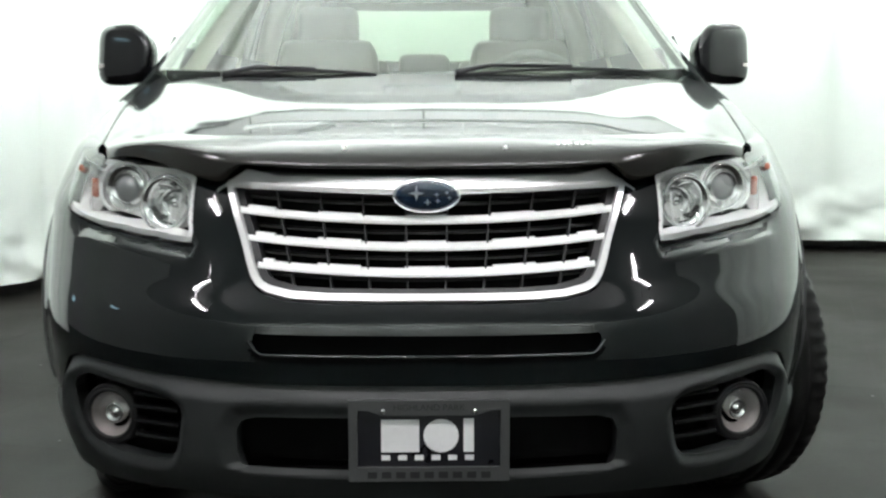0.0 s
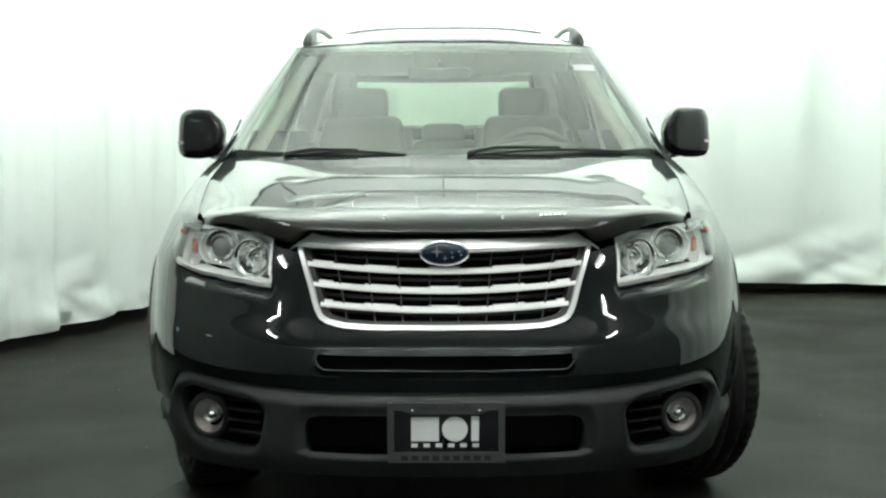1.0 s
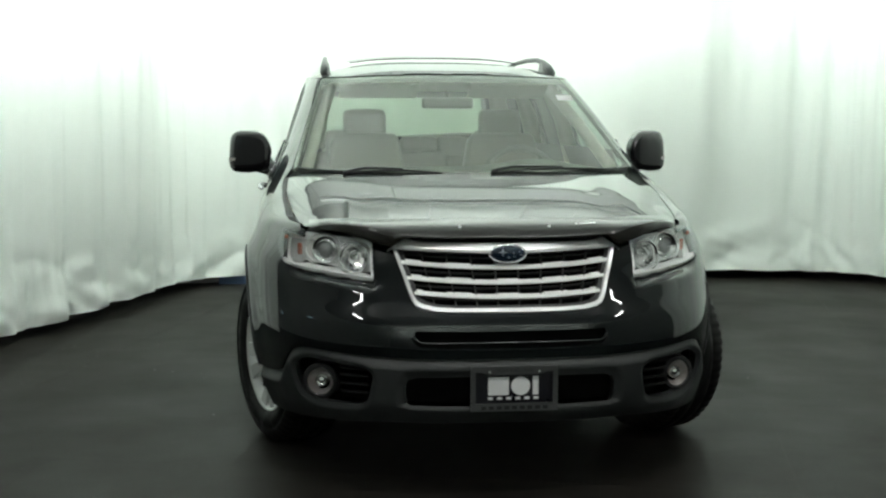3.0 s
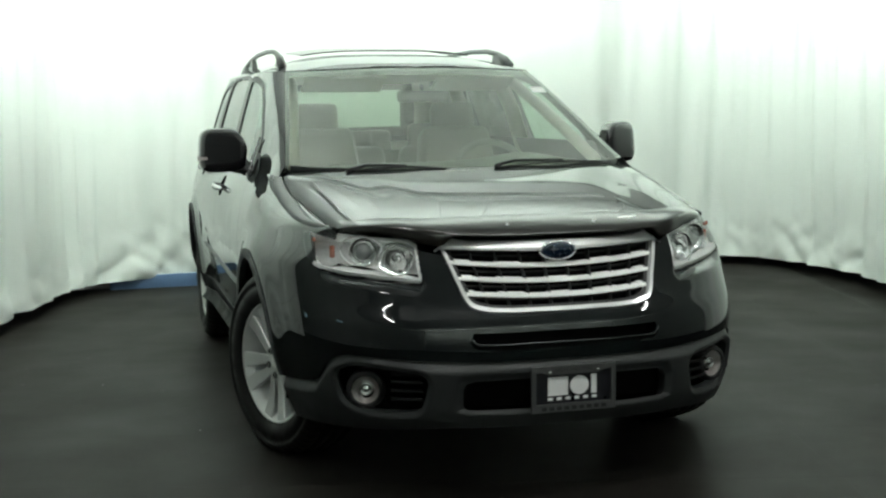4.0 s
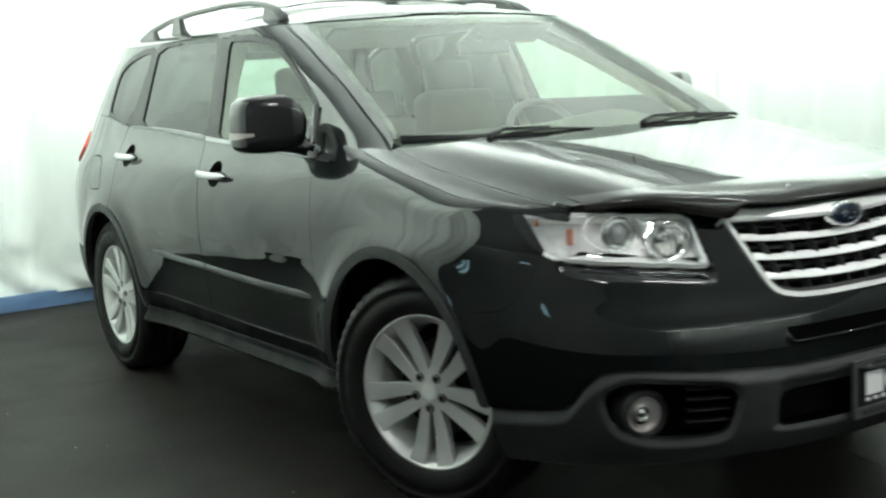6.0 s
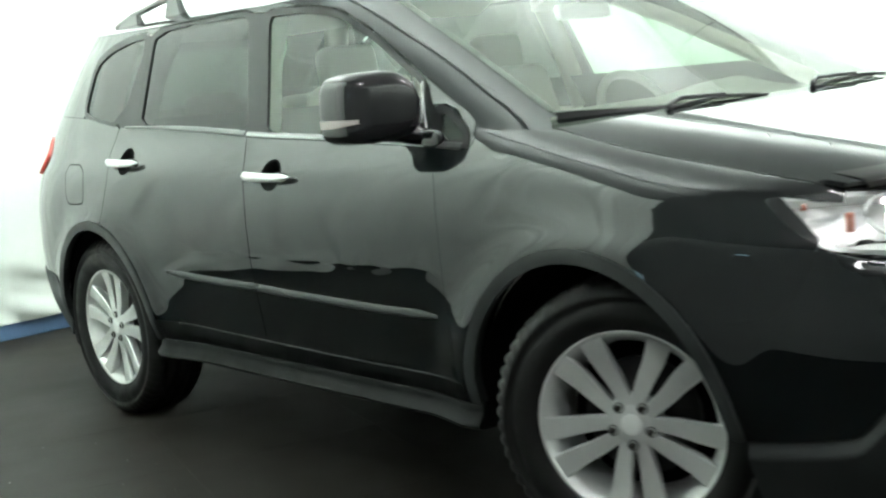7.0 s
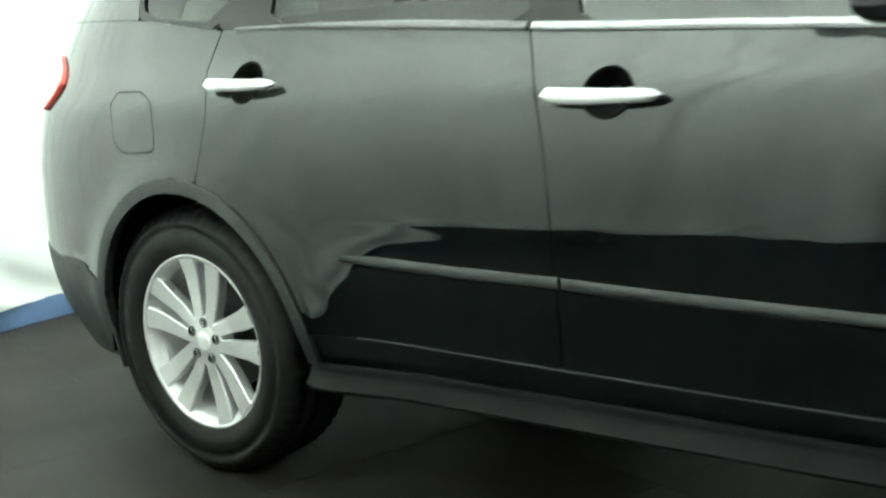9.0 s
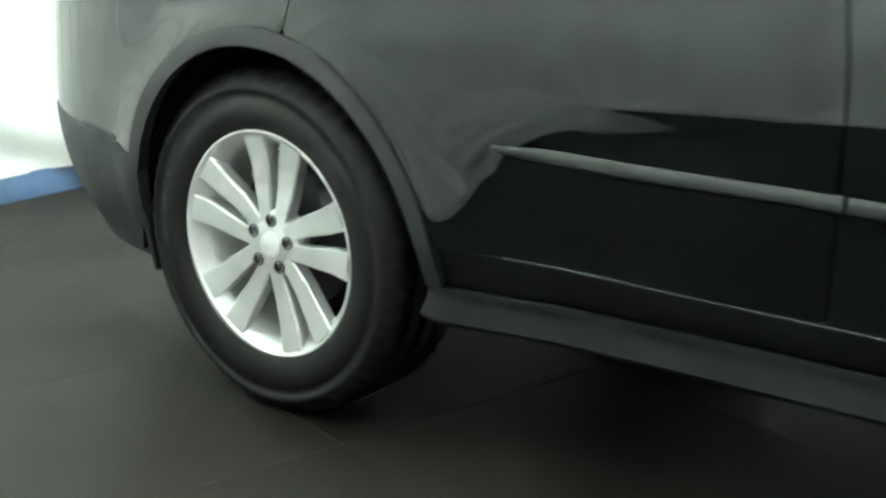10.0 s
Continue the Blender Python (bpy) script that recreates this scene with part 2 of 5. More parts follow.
def flank(y, z):
    w = FLANK(z)
    for cy, cz in ARCHES:
        r = np.hypot(y - cy, z - cz)
        w = w + .020 * np.exp(-((r - .44) / .07) ** 2) * np.clip((z - .25) / .2, 0, 1)
    tuck = np.clip((.735 - z) / .28, 0, 1) ** .8 * ramp_up((y - .50) / .20) * ramp_up((2.24 - y) / .28)
    w = w - .026 * tuck
    for dy, dz, a, ly, lz in DENTS:
        w = w - .60 * a * np.exp(-((y - dy) / ly) ** 2 - ((z - dz + .12 * (y - dy)) / lz) ** 2)
    # the fenders draw in towards the headlights
    w = w - .030 * ramp_up((.35 - y) / .75) * ramp_up((z - .80) / .15)
    return w - .018 * np.clip((y - 2.2) / .8, 0, 1) ** 2


def outline(y, z, upper):
    """Half the car's width at y and z; 0 ahead of and behind it."""
    w = flank(y, z)
    nose, reach, n = (GLASS(z), .9, 4.5) if upper else (NOSE(z), 0 - NOSE(z), ROUND(z))
    front = np.clip((nose + reach - y) / reach, 0, None)
    back = np.clip((y - 2.7) / (TAIL(z) - 2.7), 0, None)
    f = np.where(front > 0, np.clip(1 - front**n, 0, None) ** (1 / n), 1)
    b = np.where(back > 0, np.clip(1 - back**3.2, 0, None) ** (1 / 3.2), 1)
    return w * f * b


def ease(count, p):
    """Angles from 0 to a right angle, closer together towards both ends."""
    u = np.linspace(0, 1, count)
    return math.pi / 2 * u**p / (u**p + (1 - u) ** p)


def skin(upper):
    """Places and outward normals of half the car (x > 0) on a grid of columns and rows."""
    zs = np.arange(.98, 1.66, .0105) if upper else np.r_[np.arange(.20, .28, .01), np.arange(.28, .70, .0052), np.arange(.70, 1.262, .0085)]
    th = ease(110 if upper else 190, 2.25 if upper else 1.25)
    cols = []
    n = np.full_like(zs, 4.5) if upper else ROUND(zs)
    nose = GLASS(zs) if upper else NOSE(zs)
    reach = .9 if upper else -nose
    for t in th:
        y = nose + reach * (1 - np.cos(t) ** (2 / n) if t < math.pi / 2 else np.ones_like(zs))
        cols.append((flank(y, zs) * np.sin(t) ** (2 / n), y, zs))
    y0 = nose + reach
    for t in np.linspace(0, 1, 120 if upper else 170)[1:]:
        y = y0 + (2.7 - y0) * t
        cols.append((flank(y, zs), y, zs))
    for t in ease(70, 1.6)[1:]:
        y = 2.7 + (TAIL(zs) - 2.7) * np.sin(t) ** (2 / 3.2)
        cols.append((flank(y, zs) * max(np.cos(t), 0) ** (2 / 3.2), y, zs))
    P = np.array(cols).transpose(0, 2, 1)
    return P, square(P)


def square(P):
    """Outward normals of a skin."""
    N = np.cross(np.gradient(P, axis=0), np.gradient(P, axis=1))
    N[0, :, 0] = 0
    N[-1, :, 0] = 0
    return N / (np.linalg.norm(N, axis=2, keepdims=True) + 1e-12)


def inside(poly, U, V):
    """Signed distance to a closed outline: negative inside."""
    p = np.array(poly, float)
    best, sign = np.full(U.shape, 1e9), np.ones(U.shape)
    for (ax, ay), (bx, by) in zip(p, np.roll(p, -1, 0)):
        ex, ey = bx - ax, by - ay
        t = np.clip(((U - ax) * ex + (V - ay) * ey) / (ex * ex + ey * ey + 1e-12), 0, 1)
        best = np.minimum(best, np.hypot(U - ax - t * ex, V - ay - t * ey))
        cross = ((ay > V) != (by > V)) & (U < (bx - ax) * (V - ay) / (by - ay + 1e-15) + ax)
        sign = np.where(cross, -sign, sign)
    return best * sign


def cut(P, N, F, offset=0.0, depth=.014):
    """The part of a skin where F < 0, moved out by offset, with edges turned in by depth."""
    F = np.where(np.abs(F) < 1e-6, 1e-6, F)
    verts, norms, faces, seen = [], [], [], {}

    def vert(key, p, n):
        if key not in seen:
            seen[key] = len(verts)
            verts.append(p + offset * n)
            norms.append(n)
        return seen[key]

    def corner(i, j):
        return vert((i, j), P[i, j], N[i, j])

    def edge(i, j, k, l):
        (i, j), (k, l) = sorted(((i, j), (k, l)))
        t = F[i, j] / (F[i, j] - F[k, l])
        n = N[i, j] * (1 - t) + N[k, l] * t
        return vert((i, j, k, l), P[i, j] * (1 - t) + P[k, l] * t, n / np.linalg.norm(n))

    low = np.minimum(np.minimum(F[:-1, :-1], F[1:, :-1]), np.minimum(F[1:, 1:], F[:-1, 1:]))
    for i, j in zip(*np.nonzero(low < 0)):
        ring = ((i, j), (i + 1, j), (i + 1, j + 1), (i, j + 1))
        face = []
        for a, b in zip(ring, ring[1:] + ring[:1]):
            if F[a] < 0:
                face.append(corner(*a))
            if (F[a] < 0) != (F[b] < 0):
                face.append(edge(*a, *b))
        if len(face) > 2:
            faces.append(face)
    count = {}
    for f in faces:
        for a, b in zip(f, f[1:] + f[:1]):
            count[(a, b)] = 1
    flat_from = len(faces)
    if depth:
        rim = {}
        for a, b in list(count):
            if (b, a) not in count and max(abs(verts[a][0]), abs(verts[b][0])) > 1e-5:
                for v in (a, b):
                    if v not in rim:
                        rim[v] = len(verts)
                        verts.append(verts[v] - depth * norms[v])
                        norms.append(norms[v])
                faces.append([b, a, rim[a], rim[b]])
    return np.array(verts).reshape(-1, 3), np.array(norms).reshape(-1, 3), faces, flat_from


def shell(name, P, N, F, mat, parent, sides=(1, -1), offset=0.0, depth=.014, label="", move=(0, 0, 0)):
    """cut() as one mesh object, on one side of the car or on both."""
    v, n, f, k = cut(P, N, F, offset, depth)
    V, M, top, rims = [], [], [], []
    for s in sides:
        base = sum(len(a) for a in V)
        m = np.array((s, 1, 1))
        V.append(v * m + move)
        M.append(n * m)
        turn = (lambda g: [base + i for i in g]) if s > 0 else (lambda g: [base + i for i in g[::-1]])
        top += [turn(g) for g in f[:k]]
        rims += [turn(g) for g in f[k:]]
    return put(name, np.concatenate(V), top + rims, mat, parent, label, True, np.concatenate(M), len(top))


LP, LN = skin(False)
UP, UN = skin(True)
LX, LY, LZ = LP[..., 0], LP[..., 1], LP[..., 2]
UX, UY, UZ = UP[..., 0], UP[..., 1], UP[..., 2]
LQ, UQ = LX + LY, UX + UY
TAILCOL = LY > 3.30
GAP = .0019

car = tagged(new("sport_utility_vehicle"), "dark green mid-size sport utility vehicle with dented doors, front wheels steered", "car")

# the seams, in (across + along, height)
CLAD = curve([-1.03, -.7, -.43, -.05, .05, .10, .21, .47, .75], [.508, .509, .515, .523, .511, .485, .408, .388, .384])
BELT = curve([1.0, 1.267, 1.871, 2.33, 2.45, 3.216, 3.38, 3.745, 4.3], [1.03, 1.056, 1.097, 1.122, 1.130, 1.180, 1.184, 1.232, 1.26])
SHOULDER = curve([-.60, -.48, -.25, 0, .28, .45], [.905, .922, .962, 1.003, 1.055, 1.09])


def fender_line(y):
    """Height at which the fender's side begins to roll over to the hood."""
    y = np.asarray(y, float)
    return SHOULDER(y) - .004 - .072 * ramp_up((y + .40) / .30) * ramp_up((.52 - y) / .30)



SILL = curve([.45, .58, .75, 1.0, 1.55, 1.9, 2.25, 2.4], [.403, .4125, .413, .4155, .427, .436, .448, .449])
SILL_TOP = curve([.45, .6, 1.0, 1.55, 2.29], [.350, .354, .357, .363, .371])
LAMP = rounded([(-.37, .765), (-.16, .778), (.12, .791), (.24, .808), (.315, .840), (.365, .880), (.402, .926), (.14, .930), (-.285, .914)], 1, .09)
# the bumper rolls in to a ledge under each headlight
ledge = curve([-.37, -.16, .12, .24], [.763, .778, .791, .808])(LQ) - LZ
ledge = .020 * np.clip(1 - ledge / .030, 0, 1) * np.clip(1 + ledge / .012, 0, 1) * np.clip((LQ + .375) / .015, 0, 1) * np.clip((.22 - LQ) / .10, 0, 1)
LP = LP - ledge[..., None] * LN
LN = square(LP)
GRILLE = rounded([(-1.03, .664), (-.70, .665), (-.60, .682), (-.555, .715), (-.46, .824), (-.392, .895), (-.46, .913), (-.70, .905), (-1.03, .905), (-1.3, .9), (-1.3, .66)], 1)
SLOT = rounded([(-1.3, .604), (-.66, .605), (-.630, .607), (-.634, .586), (-.665, .567), (-1.3, .566)], 1, .16)
INTAKE = rounded([(-1.4, .446), (-.66, .446), (-.60, .432), (-.592, .352), (-.615, .343), (-1.4, .343)], 1)
FOG = rounded([(.05, .455), (-.05, .488), (-.19, .484), (-.457, .468), (-.42, .362), (-.375, .336), (-.12, .330), (.01, .362)], 2)
DOOR_A = [(1.47, 1.30), (1.485, 1.06), (1.487, .90), (1.485, .70), (1.476, .60), (1.468, .30)]
DOOR_B = [(2.40, 1.62), (2.445, 1.135), (2.466, 1.0), (2.463, .70), (2.450, .52), (2.440, .30)]
DOOR_C = [(3.12, 1.62), (3.24, 1.35), (3.40, 1.175), (3.466, 1.083), (3.482, .978), (3.55, .80), (3.55, .3)]


def arch(Y, Z, k, grow=0.0):
    """Signed distance to a wheel opening."""
    cy, cz = ARCHES[k]
    ra, rb = ((.405, .418), (.415, .424))[k]
    ra, rb = ra + grow, rb + grow
    ring = np.hypot((Y - cy) / ra, (Z - cz) / rb) - 1
    return np.minimum(ring, np.maximum((Z - cz) / ra, np.abs(Y - cy) / ra - 1)) * .42


def cup(y, z):
    """Keeps a door's skin away from the hollow behind its handle."""
    return (1 - np.hypot((LY - y) / .055, (LZ - z) / .048)) * .05


def between(lines, U, V):
    """Inside the band from one seam line to another (each from top to bottom)."""
    a, b = lines
    return inside(a + b[::-1], U, V)


ARCHF, ARCHR = arch(LY, LZ, 0, .036), arch(LY, LZ, 1, .036)
FRONTSEAM = [(.70, .652), (.52, .659), (.455, .664), (.40, .68), (.345, .72), (.255, .83)]

# front bumper, painted
f = np.maximum(CLAD(LQ) - LZ, LQ - .78)
f = np.maximum(f, inside([(-2, .3), (.9, .3), (.9, .652), *FRONTSEAM[1:], (.20, .86), (.1, .93), (-.3, .95), (-2, .95)], LQ, LZ))
f = np.maximum(f, -inside(LAMP, LQ, LZ))
f = np.maximum(f, -inside(GRILLE, LQ, LZ))
f = np.maximum(f, -inside(SLOT, LQ, LZ))
f = np.maximum(f, -ARCHF)
f = np.maximum(f, np.where(LQ < .1, LZ - .938, -1))
# rounded lip below the slot
lip = .007 * (1 - ramp_up(inside(SLOT, LQ, LZ) / .014)) * ramp_up((.590 - LZ) / .012)
BP = LP + lip[..., None] * LN
bumper = shell("front_bumper", BP, square(BP), f + GAP / 2, PAINT, car, label="dark green painted front bumper")
# near-black sheet behind the slot: its shade is put into the colour
shell("bumper_slot", LP, LN, inside(SLOT, LQ, LZ) - .01, SHADEBLACK, bumper, offset=-.045, depth=0)
f = np.maximum(np.maximum(LZ - CLAD(LQ), LQ - .78), np.maximum(.285 - .06 * np.clip((LQ + .5) / 1.2, 0, 1) - LZ, -ARCHF))
f = np.maximum(np.maximum(f, -inside(INTAKE, LQ, LZ)), -inside(FOG, LQ, LZ))
# its top rolls forward to a ledge, its openings are dished
fog_d, intake_d = inside(FOG, LQ, LZ), inside(INTAKE, LQ, LZ)
relief = -.008 + .021 * ramp_up((CLAD(LQ) - LZ) / .042)
relief = relief - .014 * (1 - ramp_up(fog_d / .020)) - .013 * (1 - ramp_up(intake_d / np.where(LZ < .347, .010, .045)))
CP = LP + relief[..., None] * LN
cladding = shell("bumper_cladding", CP, square(CP), f + GAP / 2, PLASTIC, car, depth=.035, label="matte grey lower bumper cladding")
# sheet behind the intake, shade painted in as near-black
shell("air_intake", LP, LN, inside(INTAKE, LQ, LZ) - .012, SHADEBLACK, cladding, offset=-.05, depth=0)
for s in (1, -1):
    shell("fog_housing", LP, LN, inside(FOG, LQ, LZ) - .012, BLACK, cladding, (s,), -.085, 0)
# sheet behind the slats, the grille's inner shade put in as colour
shell("grille_back", LP, LN, inside(GRILLE, LQ, LZ) - .012, SHADEBLACK, car, offset=-.07, depth=0)

FUEL = np.where(LY < 3.15, 0, 9) + inside(rounded([(3.890, 1.045), (3.705, 1.043), (3.700, .90), (3.715, .886), (3.880, .883)], 1), LQ, LZ)

QUARTER_LOW = curve([2.9, 3.12, 3.2, 3.39, 3.86], [.515, .523, .543, .566, .60])

# fenders, doors, quarters
for s in (1, -1):
    f = inside(FRONTSEAM[::-1] + [(.9, .652), (.9, .3)] + [(1.468, .30), (1.476, .60), (1.485, .70), (1.487, .90), (1.485, 1.06), (1.47, 1.15), (.345, 1.15), (.345, .925)], LQ, LZ)
    f = np.maximum(f, -ARCHF)
    f = np.maximum(f, np.where(LY < .45, LZ - fender_line(LY), LZ - BELT(LQ) + .002))
    f = np.maximum(f, SILL(LQ - .92) - .02 - LZ)
    fender = shell("front_fender", LP, LN, f, PAINT, car, (s,), depth=.02, label="dark green steel front fender")
    shell("arch_moulding", LP, LN, np.maximum(np.maximum(np.maximum(ARCHF, -arch(LY, LZ, 0)), np.where(LY > .05, .36, .24) - LZ), np.where(LQ < .9, CLAD(LQ) + .0 - LZ, -1)), PLASTIC, fender, (s,), .006, .03, "matte grey wheel arch moulding")
    f = between((DOOR_A, DOOR_B), LQ, LZ)
    f = np.maximum(f, np.maximum(SILL(LY) - LZ, LZ - BELT(LQ)))
    f = np.maximum(f, cup(1.396, .996))
    shell("front_door", LP, LN, f + GAP, PAINT, car, (s,), depth=.02, label="dark green front door with shallow dents")
    f = np.maximum(between((DOOR_B, DOOR_C), LQ, LZ), -ARCHR)
    f = np.maximum(f, np.maximum(SILL(LY) - LZ, LZ - BELT(LQ)))
    f = np.maximum(f, cup(2.445, 1.052))
    shell("rear_door", LP, LN, f + GAP, PAINT, car, (s,), depth=.02, label="dark green rear door with shallow dents")
    f = np.maximum(np.maximum(inside(DOOR_C + [(6, .3), (6, 1.62)], np.where(TAILCOL, 4.0, LQ), LZ), -ARCHR), LZ - BELT(LQ))
    f = np.maximum(f, np.where(LY > 2.75, QUARTER_LOW(LY) - LZ, -1))
    if s < 0:
        f = np.maximum(f, -FUEL)
    quarter = shell("quarter_panel", LP, LN, f + GAP, PAINT, car, (s,), depth=.02, label="dark green rear quarter panel")
    shell("arch_moulding", LP, LN, np.maximum(np.maximum(ARCHR, -arch(LY, LZ, 1)), np.where(LY < 2.7, .372, .27) - LZ), PLASTIC, quarter, (s,), .006, .03, "matte grey wheel arch moulding")
f = np.maximum(np.maximum(2.95 - LY, -ARCHR), LZ - QUARTER_LOW(LY))
rear_bumper = shell("rear_bumper", LP, LN, np.maximum(f, .27 - LZ) + GAP, PLASTIC, car, offset=.004, depth=.02, label="matte grey lower rear bumper")
slot = np.maximum(np.abs(LY - 3.29) - .095, np.abs(LZ - QUARTER_LOW(LY) - .004) - .009 * np.clip((3.40 - LY) / .1, .3, 1))
for s in (1, -1):
    shell("bumper_slot", LP, LN, slot, BLACK, rear_bumper, (s,), .003, .01)

# dark shell under the panels, shade put into its colour, with open wheel houses
f = np.maximum(np.maximum(-arch(LY, LZ, 0, .03), -arch(LY, LZ, 1, .03)), np.where(LY < .45, LZ - SHOULDER(LY), LZ - 1.24) + .01)
f = np.maximum(f, .30 - LZ)
f = np.maximum(f, -inside(GRILLE, LQ, LZ))
f = np.maximum(f, -inside(LAMP, LQ, LZ))
shell("inner_body", LP, LN, np.maximum(f, -inside(INTAKE, LQ, LZ)), SHADEBLACK, car, offset=-.085, depth=0)

# roof and hood, as heights over the plan
ROOF = curve([.80, .92, 1.1, 1.4, 1.8, 2.3, 2.8, 3.1, 3.35, 3.5], [1.525, 1.555, 1.596, 1.640, 1.666, 1.671, 1.654, 1.630, 1.597, 1.57])
ROOF_EDGE = curve([.80, .92, 1.1, 1.4, 3.5], [1.500, 1.515, 1.537, 1.560, 1.560])


def roof_z(x, y):
    return ROOF(y) - (ROOF(y) - ROOF_EDGE(y)) * np.abs(x / .688) ** 3.2


# greenhouse: glass, black frames, painted rails
FW = rounded([(1.475, 1.083), (1.515, 1.24), (1.735, 1.388), (1.903, 1.474), (2.07, 1.505), (2.29, 1.515), (2.322, 1.124)], 1, .06)
QL = rounded([(1.440, 1.084), (1.438, 1.172), (1.330, 1.080)], 1)
RW = rounded([(2.44, 1.140), (2.42, 1.530), (2.80, 1.538), (3.003, 1.533), (3.105, 1.508), (3.216, 1.188)], 1, .06)
QW = rounded([(3.385, 1.197), (3.155, 1.518), (3.30, 1.515), (3.487, 1.485), (3.62, 1.436), (3.70, 1.30), (3.714, 1.240)], 1)
WS = [(-.5, .98), (1.0, .98), (1.02, 1.133), (1.16, 1.222), (1.36, 1.345), (1.57, 1.468), (1.72, 1.550), (1.80, 1.70), (-.5, 1.70)]
fws = inside(WS, UQ, UZ)
wins = [np.where(UY < 3.12, inside(w, UQ, UZ), 9) for w in (FW, QL, RW, QW)]
glassall = np.minimum.reduce(wins)
near_belt = UZ - BELT(UQ)
over_roof = UZ - roof_z(UX, UY)
windshield = shell("windshield", UP, UN, np.maximum(np.maximum(np.maximum(fws + .004, UY - 2), over_roof + .004), 1.114 + .018 * (UX / .7) ** 2 - UZ), WINDSHIELD, car, depth=0, label="clear greenish windshield glass")
windshield.visible_shadow = False
f = np.maximum(np.maximum(fws - .02, np.minimum(-(fws + .022), -(over_roof + .016))), np.maximum(np.maximum(UY - 2, over_roof + .001), 1.106 + .018 * (UX / .7) ** 2 - UZ))
shell("windshield_border", UP, UN, f, GLOSSBLACK, windshield, offset=-.004, depth=0)
rearglass = np.maximum(np.maximum(1.22 - UZ, UZ - 1.52), np.maximum(UX - .60 + .25 * (UZ - 1.22), 3.0 - UY))
tailpane = shell("rear_window", UP, UN, rearglass, TAILGLASS, car, depth=0, label="tinted rear window")
tailpane.visible_shadow = False
bands = [[(2.30, 1.10), (2.27, 1.525), (2.44, 1.54), (2.46, 1.12)], [(3.09, 1.52), (3.20, 1.17), (3.40, 1.185), (3.17, 1.53)]]
frame_f = np.minimum.reduce([glassall - .024, np.maximum(near_belt - .035, np.abs(UQ - 2.40) - 1.0)] + [np.where(UY < 3.12, inside(b, UQ, UZ), 9) for b in bands])
frame_f = np.maximum(np.maximum(frame_f, -glassall), UZ - 1.548)
frame_f = np.maximum(frame_f, -near_belt - .002)
for s in (1, -1):
    f = np.maximum(-fws, -(frame_f - .004))
    f = np.maximum(f, -(glassall + .001))
    f = np.maximum(np.maximum(f, -near_belt), -rearglass)
    f = np.maximum(np.maximum(f, over_roof), np.where(UY < .45, SHOULDER(UY) + .01 - UZ, -1))
    shell("roof_pillar", UP, UN, f, PAINT, car, (s,), depth=.03, label="dark green painted pillars and roof side")
    shell("window_frame", UP, UN, frame_f, FRAMEBLACK, car, (s,), .002, .012, "satin black window surround")
    for w, nm, mat in zip(wins, ("front_window", "quarter_light", "rear_window_pane", "quarter_window"), (CLEARGLASS, CLEARGLASS, PRIVACY, PRIVACY)):
        pane = shell(nm, UP, UN, w - .004, mat, car, (s,), -.004, 0)
        pane.visible_shadow = mat is PRIVACY

xs, ys = np.linspace(0, .70, 40), np.linspace(.80, 3.45, 110)
RX, RY = np.meshgrid(xs, ys, indexing="ij")
RP = np.stack([RX, RY, roof_z(RX, RY)], -1)
RN = np.cross(np.gradient(RP, axis=0), np.gradient(RP, axis=1))
RN[0, :, 0] = 0
RN /= np.linalg.norm(RN, axis=2, keepdims=True)
fr = np.maximum(RX - outline(RY, RP[..., 2], True), GLASS(RP[..., 2]) - RY)
shell("roof_panel", RP, RN, fr - .004, PAINT, car, depth=.02, label="dark green steel roof with open sunroof")

HOOD = curve([-.92, -.87, -.80, -.65, -.40, -.10, .15, .40], [.912, .936, .964, 1.000, 1.047, 1.097, 1.135, 1.162])
EDGE_X = curve([-.92, -.549, -.42, -.2, 0, .15, .28, .5], [.70, .728, .748, .773, .788, .784, .774, .765])
EDGE_Z = curve([-.92, -.70, -.549, -.42, -.2, 0, .15, .28, .5], [.885, .912, .938, .962, 1.003, 1.043, 1.078, 1.110, 1.15])
NOSELINE = curve([0, .2, .36, .43, .55, .66, .725], [-.872, -.868, -.852, -.830, -.755, -.655, -.552])


def hood_z(x, y):
    r = np.clip(np.abs(x) / EDGE_X(y), 0, 1.2)
    dip = .003 * np.exp(-((np.abs(x) - .47 - .05 * (y + .5)) / .07) ** 2) * np.clip((y + .9) / .3, 0, 1) * np.clip((-.05 - y) / .3, 0, 1)
    return HOOD(y) + (EDGE_Z(y) - HOOD(y)) * (.14 * r**2 + .86 * r**8) - dip


hx, hy = np.linspace(0, 1, 48), np.linspace(-.90, .34, 80)
HR, HY = np.meshgrid(hx, hy, indexing="ij")
HX = HR * EDGE_X(HY)
HP = np.stack([HX, HY, hood_z(HX, HY)], -1)
HN = np.cross(np.gradient(HP, axis=0), np.gradient(HP, axis=1))
HN[0, :, 0] = 0
HN /= np.linalg.norm(HN, axis=2, keepdims=True)
f = np.maximum(NOSELINE(HX) - HY, HY - (.040 + .16 * (HX / .70) ** 5))
hood = shell("hood", HP, HN, np.maximum(f, HR * .72 - .72) + GAP / 2, PAINT, car, depth=.011, label="dark green steel hood")

# added filler sheet under the hood, shade put in as near-black
shell("hood_filler", HP, HN, np.maximum(f, HR * .72 - .72) + .05, SHADEBLACK, hood, offset=-.045, depth=0)

